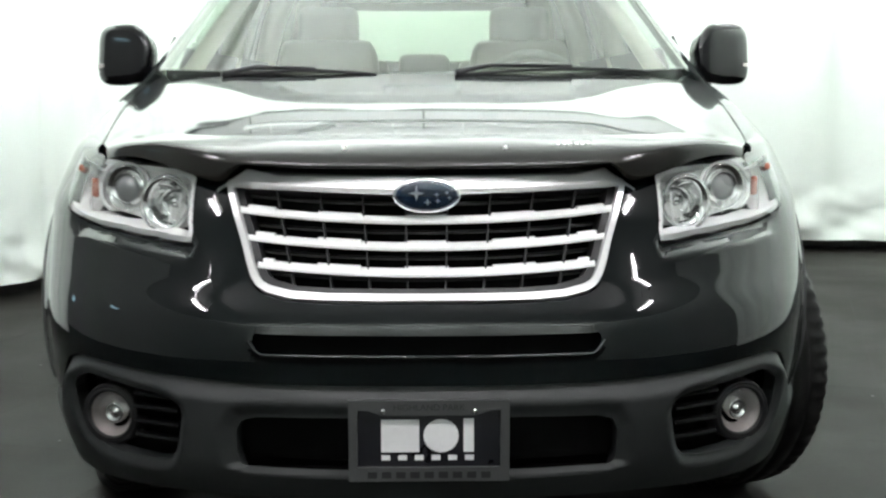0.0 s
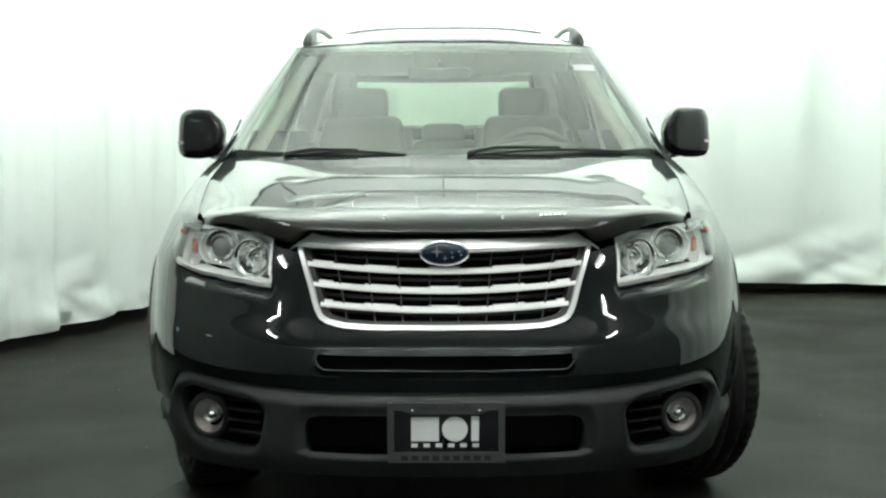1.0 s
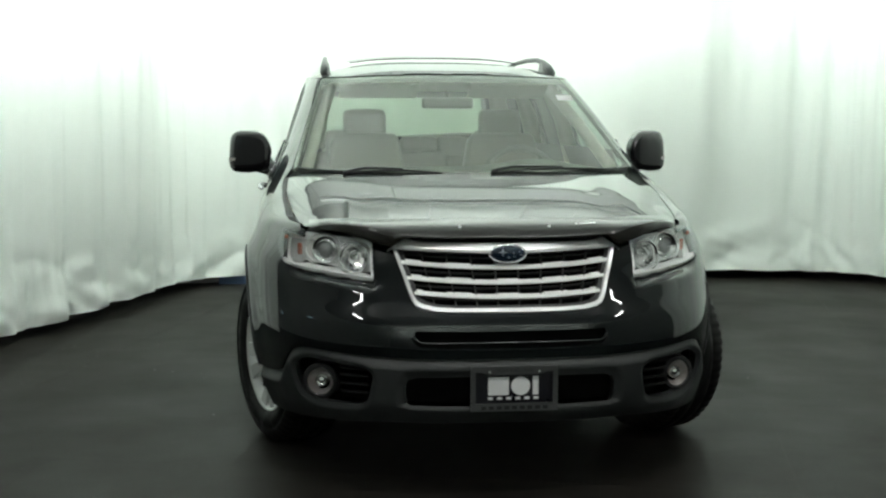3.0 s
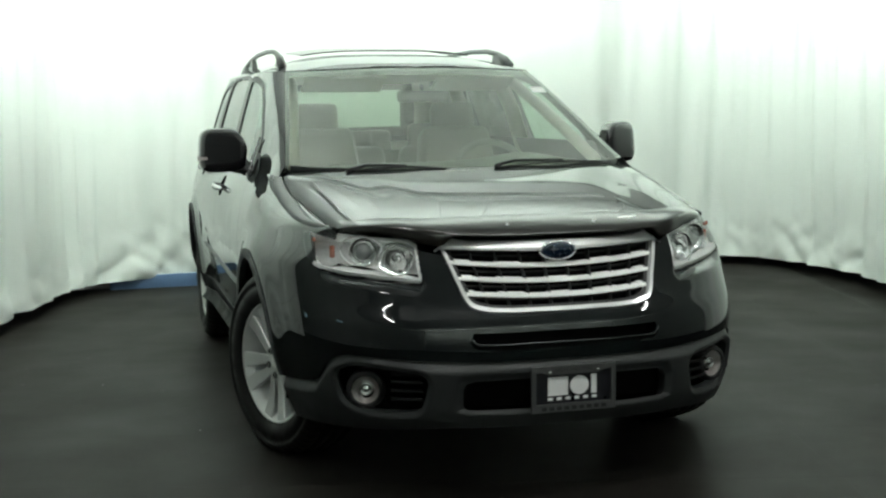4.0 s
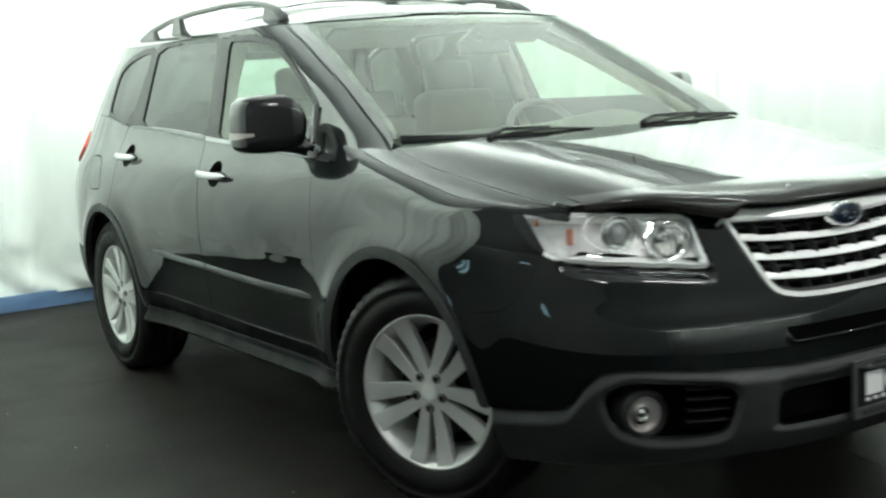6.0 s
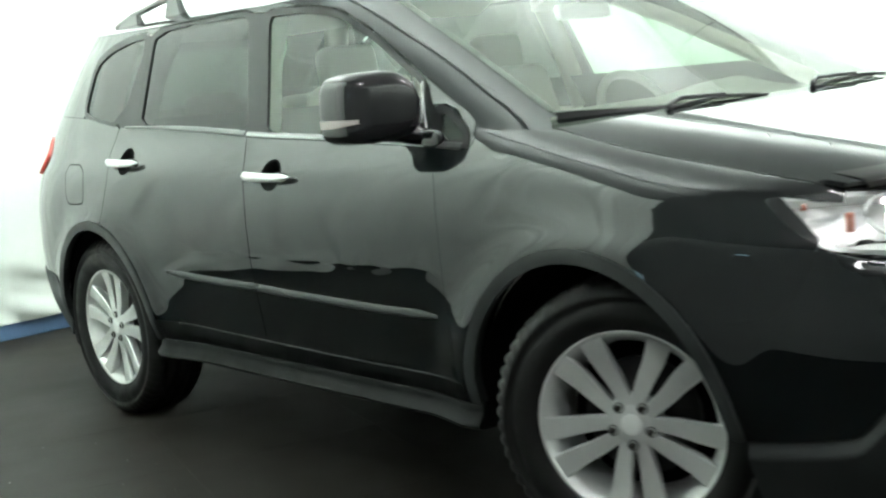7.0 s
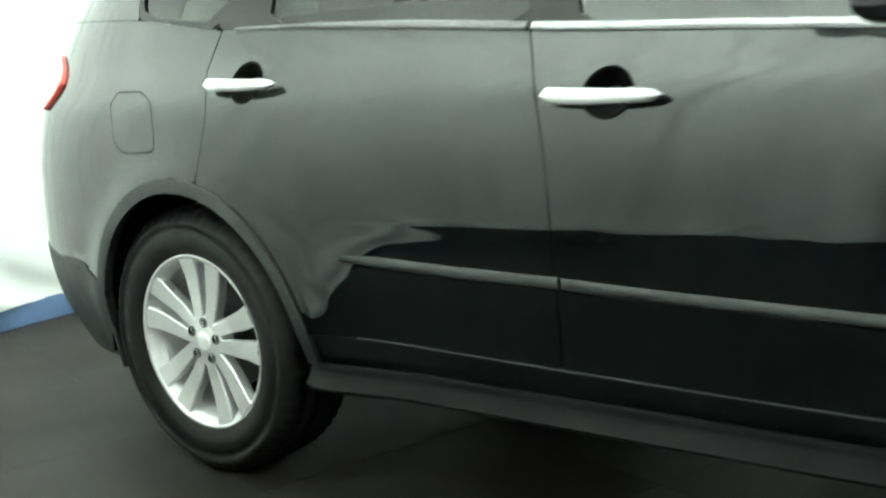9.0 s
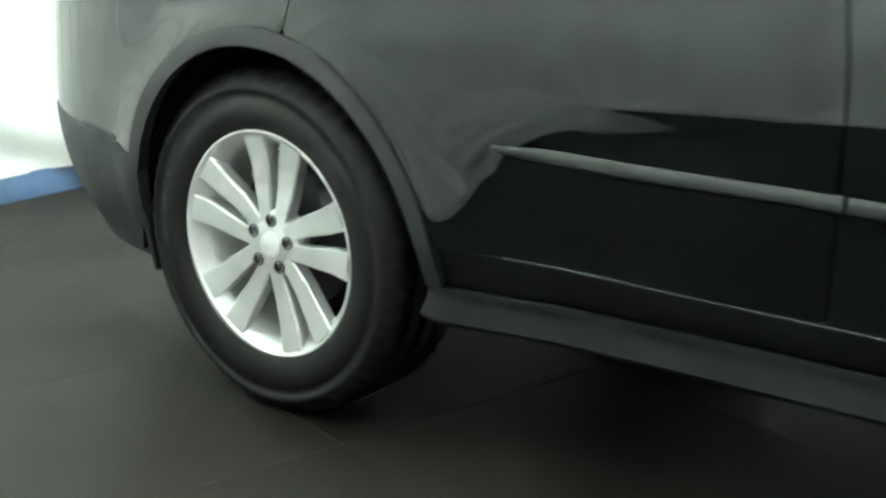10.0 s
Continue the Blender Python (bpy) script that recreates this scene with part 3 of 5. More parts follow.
# fender tops, from the flank over to the hood's edge
fy = np.linspace(-.56, .45, 80)
ft = np.linspace(0, 1, 18)
for s in (1, -1):
    rows = []
    for y in fy:
        zs = float(fender_line(y))
        x0, x2 = float(outline(np.array(y), np.array(zs), False)), float(EDGE_X(y)) + .003
        dx = float(outline(np.array(y), np.array(zs + .01), False) - outline(np.array(y), np.array(zs - .01), False)) / .02
        z2 = float(EDGE_Z(y))
        cx = x0
        for _ in range(4):
            zc = min(z2, max(zs + .3 * (z2 - zs), z2 - .22 * (cx - x2)))
            cx = x0 + dx * (zc - zs)
        a, c, b = np.array((x0, zs)), np.array((cx, zc)), np.array((x2, z2))
        rows.append([(1 - t) ** 2 * a + 2 * t * (1 - t) * c + t * t * b for t in ft])
    FT = np.array(rows)
    FP = np.stack([FT[..., 0], np.repeat(fy[:, None], 18, 1), FT[..., 1]], -1)
    FN = np.cross(np.gradient(FP, axis=0), np.gradient(FP, axis=1))
    FN /= np.linalg.norm(FN, axis=2, keepdims=True)
    shell("fender_top", FP, FN, np.full(FP.shape[:2], -1.0), PAINT, car, (s,), depth=.012)



# ---- wheels ----
def wheel(parent, m, phase, label):
    """Alloy wheel with ten paired spokes and a road tyre; the x axis points out."""
    v, f = lathe([(.205, -.10), (.222, -.105), (.228, -.09), (.208, -.06), (.198, .0), (.209, .07), (.226, .098), (.236, .106), (.2415, .110), (.2415, .098)], 72)
    rim = put("wheel", v, f, ALLOY, parent, label)
    rim.matrix_basis = m
    prof = [(.228, -.100), (.250, -.118), (.300, -.128), (.335, -.124), (.352, -.112), (.3660, -.094), (.3685, -.062), (.361, -.058), (.361, -.050), (.3690, -.046), (.3692, -.008),
            (.361, -.005), (.361, .005), (.3692, .008), (.3690, .046), (.361, .050), (.361, .058), (.3685, .062), (.3660, .094), (.352, .112), (.335, .1235), (.324, .1258), (.321, .1215), (.306, .1210), (.302, .1268), (.272, .124), (.258, .119), (.247, .113), (.238, .104)]
    n, seg = len(prof), 180
    verts, faces = [], []
    for k in range(seg):
        a = 2 * math.pi * k / seg
        for i, (r, h) in enumerate(prof):
            if i in (4, 5, 6, 17, 18, 19) and k % 3 == 0:
                r -= .0085
            verts.append((h, r * math.cos(a), r * math.sin(a)))
    for k in range(seg):
        for i in range(n - 1):
            a, b = k * n + i, ((k + 1) % seg) * n + i
            faces.append((a, a + 1, b + 1, b))
    put("tyre", verts, faces, RUBBER, rim, "black rubber road tyre")
    for k in range(5):
        c = radians(phase + 72 * k)
        for side in (-1, 1):
            a1, a0 = c + side * radians(13.2), c + side * radians(20)
            rows = []
            for t in (0, .15, .4, .7, 1.0):
                r = .050 + (.229 - .050) * t
                a = a0 + (a1 - a0) * min(1, t * 1.6)
                w = .0175 + .0140 * t
                h = .092 + .012 * t - .006 * math.sin(math.pi * t)
                rows.append((r, a, w, h))
            vs, fs = [], []
            for r, a, w, h in rows:
                u, s = (math.cos(a), math.sin(a)), (-math.sin(a), math.cos(a))
                for d, x in ((-w * .8, h - .034), (-w, h - .004), (-w + .003, h), (w - .003, h), (w, h - .004), (w * .8, h - .034)):
                    vs.append((x, r * u[0] + d * s[0], r * u[1] + d * s[1]))
            for i in range(4):
                for j in range(5):
                    fs.append((i * 6 + j, i * 6 + j + 1, i * 6 + j + 7, i * 6 + j + 6))
            sp = put("spoke", vs, fs, ALLOY, rim, smooth=False)
            sp.data.flip_normals()
        bm = bmesh.new()
        bmesh.ops.create_cone(bm, cap_ends=True, segments=6, radius1=.0105, radius2=.009, depth=.022, matrix=pose(.090, .052 * math.cos(c), .052 * math.sin(c), 0, 90, 0))
        part("lug_nut", bm, CHROME, rim)
        # alloy wells in dark grey: shade round the nuts put into the colour
        v, f = lathe([(.0135, .0), (.0142, .0955), (.0122, .0965), (.0115, .080), (.0, .080)], 16)
        put("lug_well", [(x, y + .052 * math.cos(c), z + .052 * math.sin(c)) for x, y, z in v], f, RAILPAINT, rim)
    v, f = lathe([(.074, .05), (.072, .084), (.066, .091), (.026, .0935)], 40)
    put("hub", v, f, ALLOY, rim)
    v, f = lathe([(.029, .090), (.027, .0955), (.020, .0975), (.0, .098)], 32)
    put("cap", v, f, SATIN, rim, "satin centre cap")
    v, f = lathe([(.06, .01), (.150, .012), (.150, -.012), (.06, -.012)], 40)
    put("brake_disc", v, f, BLACK, rim)
    # near-black disc, the shade behind the spokes put into its colour
    v, f = lathe([(.19, -.10), (.19, -.02), (.03, -.015), (0, -.015)], 40)
    put("hub_back", v, f, SHADEBLACK, rim)


STEER = 21
wheel(car, pose(-.783, 0, .366, 0, 0, 180 + STEER), 54, "silver alloy wheel steered outwards")
wheel(car, pose(.783, 0, .366, 0, 0, STEER), 20, "silver alloy wheel steered outwards")
wheel(car, pose(-.772, 2.75, .366, 0, 0, 180), 10, "silver alloy wheel")
wheel(car, pose(.772, 2.75, .366), 33, "silver alloy wheel")
# wheel houses and underbody, near-black: their shade is put into the colour
for y in (.055, 2.70):
    for s in (-1, 1):
        n = 24
        vs = [(s * x, y + .445 * math.cos(math.pi * k / n), .30 + .50 * math.sin(math.pi * k / n)) for k in range(n + 1) for x in (.50, .885)]
        fs = [(2 * k, 2 * k + 1, 2 * k + 3, 2 * k + 2) for k in range(n)] + [tuple(range(0, 2 * n + 2, 2))]
        put("wheel_house", vs, fs, SHADEBLACK, car)
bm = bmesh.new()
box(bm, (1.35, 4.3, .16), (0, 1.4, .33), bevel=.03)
part("underbody", bm, SHADEBLACK, car)
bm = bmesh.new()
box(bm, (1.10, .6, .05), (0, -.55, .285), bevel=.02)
part("undertray", bm, SHADEBLACK, car)
for s in (-1, 1):
    bm = bmesh.new()
    box(bm, (.18, .015, .20), (s * .80, 3.125, .355), (-14, 0, 0), .007)
    part("mud_flap", bm, BLACK, car)

# ---- sills, mouldings and the belt line ----
for s in (-1, 1):
    ys = np.linspace(.47, 2.30, 60)
    for nm, mat, label, prof in (
            ("rocker_strip", SHADEPLASTIC, "matte dark strip below the doors", [(-.012, .004, 0), (.001, .0030, 0), (.0030, .0005, 0), (.002, -.004, 0), (-.005, .034, 1), (-.012, .006, 1), (-.02, .0, 1)]),
            ("sill_cladding", SHADEPLASTIC, "matte grey sill cladding", [(-.02, .004, 1), (-.009, .003, 1), (-.006, .0, 1), (-.007, -.012, 1), (-.004, -.023, 1), (.004, -.035, 1), (.013, -.045, 1), (.018, -.052, 1), (.016, -.059, 1), (.004, -.065, 1), (-.06, -.069, 1), (-.15, -.072, 1)])):
        vs, fs = [], []
        for y in ys:
            base, seams = float(flank(np.array(y), np.array(.445))), (float(SILL(np.array(y))), float(SILL_TOP(np.array(y))))
            vs += [(s * (base + dx - .03 * max(0, (y - 2.12) / .18, (.60 - y) / .13) ** 2), y, z + seams[low]) for dx, z, low in prof]
        n = len(prof)
        for i in range(len(ys) - 1):
            for k in range(n - 1):
                q = (i * n + k, i * n + k + 1, (i + 1) * n + k + 1, (i + 1) * n + k)
                fs.append(q if s < 0 else q[::-1])
        fs += [tuple(range(n)), tuple(range((len(ys) - 1) * n, len(ys) * n))]
        put(nm, vs, fs, mat, car, label).data.set_sharp_from_angle(angle=radians(50))
    # added fine bead where strip meets doors: the edge's highlight, in lighter plastic
    ys = np.linspace(.60, 2.12, 50)
    v, f = tube([(s * (float(flank(np.array(y), np.array(.445))) + .003), y, float(SILL(np.array(y))) + .0015) for y in ys], .0024, 6)
    put("rocker_bead", v, f, PLASTIC, car, "thin grey bead added below the doors as an edge highlight")
    # raised body-coloured strip along the doors, its face turned up
    STRIP = curve([.60, .80, 1.04, 1.36, 1.54, 1.80, 2.14], [.596, .5965, .602, .612, .620, .627, .642])
    for y0, y1 in ((.60, 1.519), (1.527, 2.13)):
        ys = np.linspace(y0, y1, 40)
        vs, fs = [], []
        for y in ys:
            z = float(STRIP(np.array(y)))
            e = min(1, (y - .60) / .10 + .1, (2.13 - y) / .12 + .1)
            for dx, dz in ((-.004, .0150), (.0020, .0125), (.0085, -.008), (.0082, -.011), (-.004, -.0145)):
                zz = z + dz * (.4 + .6 * e)
                vs.append((s * (float(flank(np.array(y), np.array(zz))) + (dx if dx < 0 else dx * e)), y, zz))
        for i in range(len(ys) - 1):
            for k in range(4):
                q = (i * 5 + k, i * 5 + k + 1, i * 5 + k + 6, i * 5 + k + 5)
                fs.append(q if s < 0 else q[::-1])
        put("door_moulding", vs, fs, SATINPAINT, car)
    # belt strips under the windows
    for q0, q1 in ((1.36, 1.478), (1.492, 2.440), (2.452, 3.34)):
        vs, fs = [], []
        qs = np.linspace(q0, q1, 40)
        for q in qs:
            z = float(BELT(np.array(q)))
            y = q - .84
            thin = min(1, max(.25, (3.36 - q) / .6)) if q > 2.45 else 1
            for _ in range(4):
                y = q - float(flank(np.array(y), np.array(z)))
            for dx, dz in ((-.002, -.008), (.005, -.0065), (.0085, -.001), (.0080, .004 * thin), (.004, .010 * thin), (-.006, .012 * thin)):
                vs.append((s * (float(flank(np.array(y), np.array(z + dz))) + dx), y, z + dz))
        for i in range(len(qs) - 1):
            for k in range(5):
                q = (i * 6 + k, i * 6 + k + 1, i * 6 + k + 7, i * 6 + k + 6)
                fs.append(q[::-1] if s < 0 else q)
        # rear door's strip is darker: its duller reflection is put into the colour
        strip = put("belt_moulding", vs, fs, BLACK if q0 < 1.4 else RAILPAINT if q0 > 2.4 else BELTMETAL, car, "narrow belt moulding")
        strip.data.set_sharp_from_angle(angle=radians(30))


# ---- door handles ----
def on_flank(s, y, z, out=0.0):
    return Vector((s * (float(flank(np.array(y), np.array(z))) + out), y, z))


for s in (-1, 1):
    for y0, y1, z in ((1.535, 1.268, .996), (2.580, 2.320, 1.052)):
        bm = bmesh.new()
        n = 20
        ring = []
        for i in range(n + 1):
            t = i / n
            y = y0 + (y1 - y0) * t
            h = .0165 * (1 - .30 * t**2) * min(1, (t / .07) ** .5 + .12, ((1 - t) / .09) ** .5 + .10)
            bow = .020 + .020 * math.sin(math.pi * min(1, max(0, t)))
            c = on_flank(s, y, z - .006 * t, bow)
            ring.append([bm.verts.new(c + Vector((s * .010 * math.cos(a), 0, h * math.sin(a)))) for a in (2 * math.pi * k / 12 for k in range(12))])
        for a, b in zip(ring, ring[1:]):
            for k in range(12):
                bm.faces.new((a[k], a[(k + 1) % 12], b[(k + 1) % 12], b[k]))
        bm.faces.new(ring[0])
        bm.faces.new(ring[-1][::-1])
        bmesh.ops.recalc_face_normals(bm, faces=bm.faces)
        handle = part("door_handle", bm, HANDLE, car, "bright chrome door handle over a dark cup")
        vs, fs = [], []
        cy, cz = y0 + (y1 - y0) * .52, z
        for i in range(25):
            a = 2 * math.pi * i / 24
            for r, o in ((1.04, .0002), (.98, .001), (.86, -.020), (.3, -.034)):
                vs.append(on_flank(s, cy + .055 * r * math.cos(a), cz + .048 * r * math.sin(a), o + .0016))
        for i in range(24):
            for k in range(3):
                fs.append((i * 4 + k, i * 4 + k + 1, i * 4 + k + 5, i * 4 + k + 4))
        fs.append(tuple(range(3, 100, 4)))
        # hollow behind the handle, its shade painted near-black
        put("handle_cup", vs, fs, SHADEBLACK, handle)
        for e in (y0 - .03, y1 + .07):
            bm = bmesh.new()
            box(bm, (.03, .022, .018), tuple(on_flank(s, e, z, .008)), bevel=.004)
            part("handle_foot", bm, BLACK, handle)


# ---- mirrors ----
def blob(c, half, p, nu=40, nv=24, cutback=None):
    """A rounded block: a superellipsoid of exponent p, flattened behind cutback."""
    vs, fs = [], []
    sg = lambda v, e: math.copysign(abs(v) ** e, v)
    for i in range(nv + 1):
        b = -math.pi / 2 + math.pi * i / nv
        for j in range(nu):
            a = 2 * math.pi * j / nu
            x, y, z = sg(math.cos(b), 2 / p) * sg(math.cos(a), 2 / p), sg(math.cos(b), 2 / p) * sg(math.sin(a), 2 / p), sg(math.sin(b), 2 / p)
            if cutback is not None:
                y = min(y, cutback)
            vs.append((c[0] + half[0] * x, c[1] + half[1] * y, c[2] + half[2] * z))
    for i in range(nv):
        for j in range(nu):
            fs.append((i * nu + j, i * nu + (j + 1) % nu, (i + 1) * nu + (j + 1) % nu, (i + 1) * nu + j))
    return vs, fs


for s in (-1, 1):
    c, half = (s * .964, .757, 1.191), (.100, .080, .100)
    vs, fs = blob(c, half, 4.4, 56, 32, .62)

    def bent(x, y, z, c=c, half=half, s=s):
        """The housing leans back outside, and its inner top falls away towards the arm."""
        f, h = max(0, min(1.2, (c[0] * s - abs(x)) / half[0])), (z - c[2]) / half[2]
        return (x - s * .006 * h, y + .05 * (abs(x) - .962) / .09, z - (.062 * f**3 * (h + .25) if h > -.25 else 0) + (.012 * f * -h if h < 0 else 0))

    sh = [bent(*p) for p in vs]
    mirror = put("door_mirror", sh, fs, GLOSSBLACK, car, "gloss black door mirror housing with indicator strip")
    sg = lambda v, e: math.copysign(abs(v) ** e, v)
    strip, n = [], 20
    for i in range(n + 1):
        t = i / n
        a = radians(165 + 80 * t) if s < 0 else radians(15 - 80 * t)
        for dz in (-.26 - .03 * t, -.50 + .10 * t):
            b = -math.asin(abs(dz) ** 2.2)
            ca = math.cos(b) ** (2 / 4.4)
            x = c[0] + half[0] * 1.015 * ca * sg(math.cos(a), 2 / 4.4)
            y = c[1] + half[1] * 1.015 * ca * sg(math.sin(a), 2 / 4.4)
            z = c[2] + half[2] * dz
            strip.append(bent(x, y, z))
    sf = [(2 * i, 2 * i + 1, 2 * i + 3, 2 * i + 2) for i in range(n)]
    put("indicator", strip, sf, FOGBOWL, mirror, "silver indicator strip")
    bm = bmesh.new()
    box(bm, (.150, .006, .150), (s * .975, .805, 1.185), (0, 0, s * 6), .002)
    part("mirror_glass", bm, MIRRORGLASS, mirror, "mirror glass")
    v, f = tube([(s * .925, .755, 1.142), (s * .895, .735, 1.130), (s * .872, .700, 1.112), (s * .850, .650, 1.092)], [.052, .046, .034, .026], 16)
    put("mirror_arm", v, f, GLOSSBLACK, mirror)
    v, f = blob((s * .864, .615, 1.086), (.016, .045, .028), 2.6, 28, 16)
    put("mirror_foot", v, f, GLOSSBLACK, mirror)
    # bar between the front window and the small pane ahead of it
    a, b = on_flank(s, .708, 1.247, .004), on_flank(s, .625, 1.072, .006)
    v, f = tube([a, a.lerp(b, .5) + Vector((s * .002, .008, 0)), b], [.005, .0065, .007], 8)
    put("window_bar", v, f, BELTMETAL, car, "silver bar ahead of the front window")

# ---- grille ----
def on_nose(x, z, out=0.0):
    n = float(ROUND(np.array(z)))
    w = .93
    y = float(NOSE(np.array(z))) * max(0, 1 - (abs(x) / w) ** n) ** (1 / n)
    return Vector((x, y - out, z))


grille = shell("grille", LP, LN, np.maximum(np.abs(inside(GRILLE, LQ, LZ) + .009) - .0062, LZ - .893), HANDLE, car, offset=.008, depth=.03, label="chrome grille surround with three stepped slats")
shell("grille_gasket", LP, LN, np.maximum(np.abs(inside(GRILLE, LQ, LZ) + .022) - .008, LZ - .90), BLACK, grille, offset=-.01, depth=.04)
for mid, end, half in ((.817, .837, .385), (.766, .784, .360), (.717, .732, .335)):
    xs = sorted([*np.linspace(-half, half, 41)] + [e * (.0435 + .087 * k + d) for k in range(5) for d in (-.0006, .0006) for e in (1, -1) if .0435 + .087 * k < half - .01])
    vs, fs = [], []
    for x in xs:
        z = mid + (end - mid) * (abs(x) / half) ** 2
        k = int((abs(x) + .0435) / .087)
        top = .0105 if k % 2 == 0 else .0070
        for out, dz in ((-.030, -.006), (-.008, -.008), (.002, -.006), (.004, -.001), (-.003, top - .003), (-.012, top), (-.034, top - .001)):
            vs.append(on_nose(x, z + dz, out - .010))
    n = 7
    for i in range(len(xs) - 1):
        for k in range(n - 1):
            fs.append((i * n + k, i * n + k + 1, (i + 1) * n + k + 1, (i + 1) * n + k))
    slat = put("grille_slat", vs, fs, SATIN, grille, "satin silver slat")
    slat.data.set_sharp_from_angle(angle=radians(30))
    slat.data.flip_normals()
for k in range(-4, 5):
    x = k * .087 + (.0435 if k < 0 else .0435)
    if abs(x) > .40:
        continue
    v, f = prism([(-.0015, 0), (.0015, 0), (.0015, 1), (-.0015, 1)], 0, 1, lambda u, w, d, x=x: on_nose(x * (.86 + .14 * w) + u, .685 + .19 * w, -.022 - .03 * d))
    put("grille_rib", v, f, PLASTIC, grille, smooth=False)
for z in (.700, .740, .790, .845):
    xs = np.linspace(-.37, .37, 40)
    vs = [on_nose(x, z + d + .015 * (x / .37) ** 2, o) for x in xs for d, o in ((-.003, -.045), (.003, -.045), (.003, -.06), (-.003, -.06))]
    fs = [(i * 4 + k, i * 4 + (k + 1) % 4, i * 4 + 4 + (k + 1) % 4, i * 4 + 4 + k) for i in range(39) for k in range(4)]
    put("grille_mesh", vs, fs, BLACK, grille)
# bead along the lower edge of the bumper's slot
xs = np.linspace(-.345, .345, 60)
v, f = tube([on_nose(x, .5665 + .026 * max(0, (abs(x) - .318) / .027) ** 2, .004) for x in xs], .0042, 8)
put("slot_bead", v, f, PAINT, bumper)
# winged chrome bar with the oval badge
xs = np.linspace(-.425, .425, 86)
vs, fs = [], []
for x in xs:
    a = abs(x)
    hi = .905 + .012 * np.clip((a - .30) / .06, 0, 1) - .042 * np.clip((a - .365) / .06, 0, 1)
    lo = .868 + .010 * np.clip((a - .08) / .3, 0, 1) + .0 * a - .000 * a
    lo = min(lo + .004 * np.clip((a - .37) / .055, 0, 1), hi - .006)
    bulge = .014 * (1 - (a / .43) ** 2) + .006
    for t, o in ((0, -.02), (.04, .5), (.18, .8), (.36, 1.0), (.42, .98), (.96, .36), (1.02, -1.2)):
        vs.append(on_nose(x, lo + (hi - lo) * t, bulge * o if o > 0 else .02 * o))
n = 7
for i in range(len(xs) - 1):
    for k in range(n - 1):
        fs.append((i * n + k, (i + 1) * n + k, (i + 1) * n + k + 1, i * n + k + 1))
wing = put("grille_wing", vs, fs, HANDLE, grille, "polished chrome upper bar")
wing.data.set_sharp_from_angle(angle=radians(24))


def oval(rx, rz, depth, y0, dome, n=48, rings=5):
    vs, fs = [(0, y0 - dome, .868)], []
    for r in range(1, rings + 1):
        t = r / rings
        for k in range(n):
            a = 2 * math.pi * k / n
            vs.append((rx * t * math.cos(a), y0 - dome * (1 - t * t), .868 + rz * t * math.sin(a)))
    for k in range(n):
        vs.append((rx * math.cos(2 * math.pi * k / n), y0 + depth, .868 + rz * math.sin(2 * math.pi * k / n)))
    for k in range(n):
        fs.append((0, 1 + (k + 1) % n, 1 + k))
        for r in range(rings):
            a, b = 1 + r * n + k, 1 + r * n + (k + 1) % n
            fs.append((a, b, b + n, a + n))
    return vs, fs


v, f = oval(.067, .035, .03, -.896, .004)
badge = put("badge", v, f, CHROME, grille, "chrome-rimmed blue oval badge")
v, f = oval(.061, .030, .004, -.9005, .0035)
put("badge_field", v, f, BADGE, badge)
for x, z, r in ((-.020, .873, .0165), (.020, .870, .006), (.040, .874, .005), (.022, .858, .006), (.045, .864, .005), (0.002, .855, .0075)):
    star = [(x + (r if k % 2 == 0 else r * .28) * math.sin(math.pi * k / 4), z + (r if k % 2 == 0 else r * .28) * math.cos(math.pi * k / 4)) for k in range(8)]
    v, f = prism(star, 0, .002, lambda u, w, d: (u, -.9055 - d + .0012 * (abs(u) / .03), w))
    put("badge_mark", v, f, CHROME, badge, smooth=False)

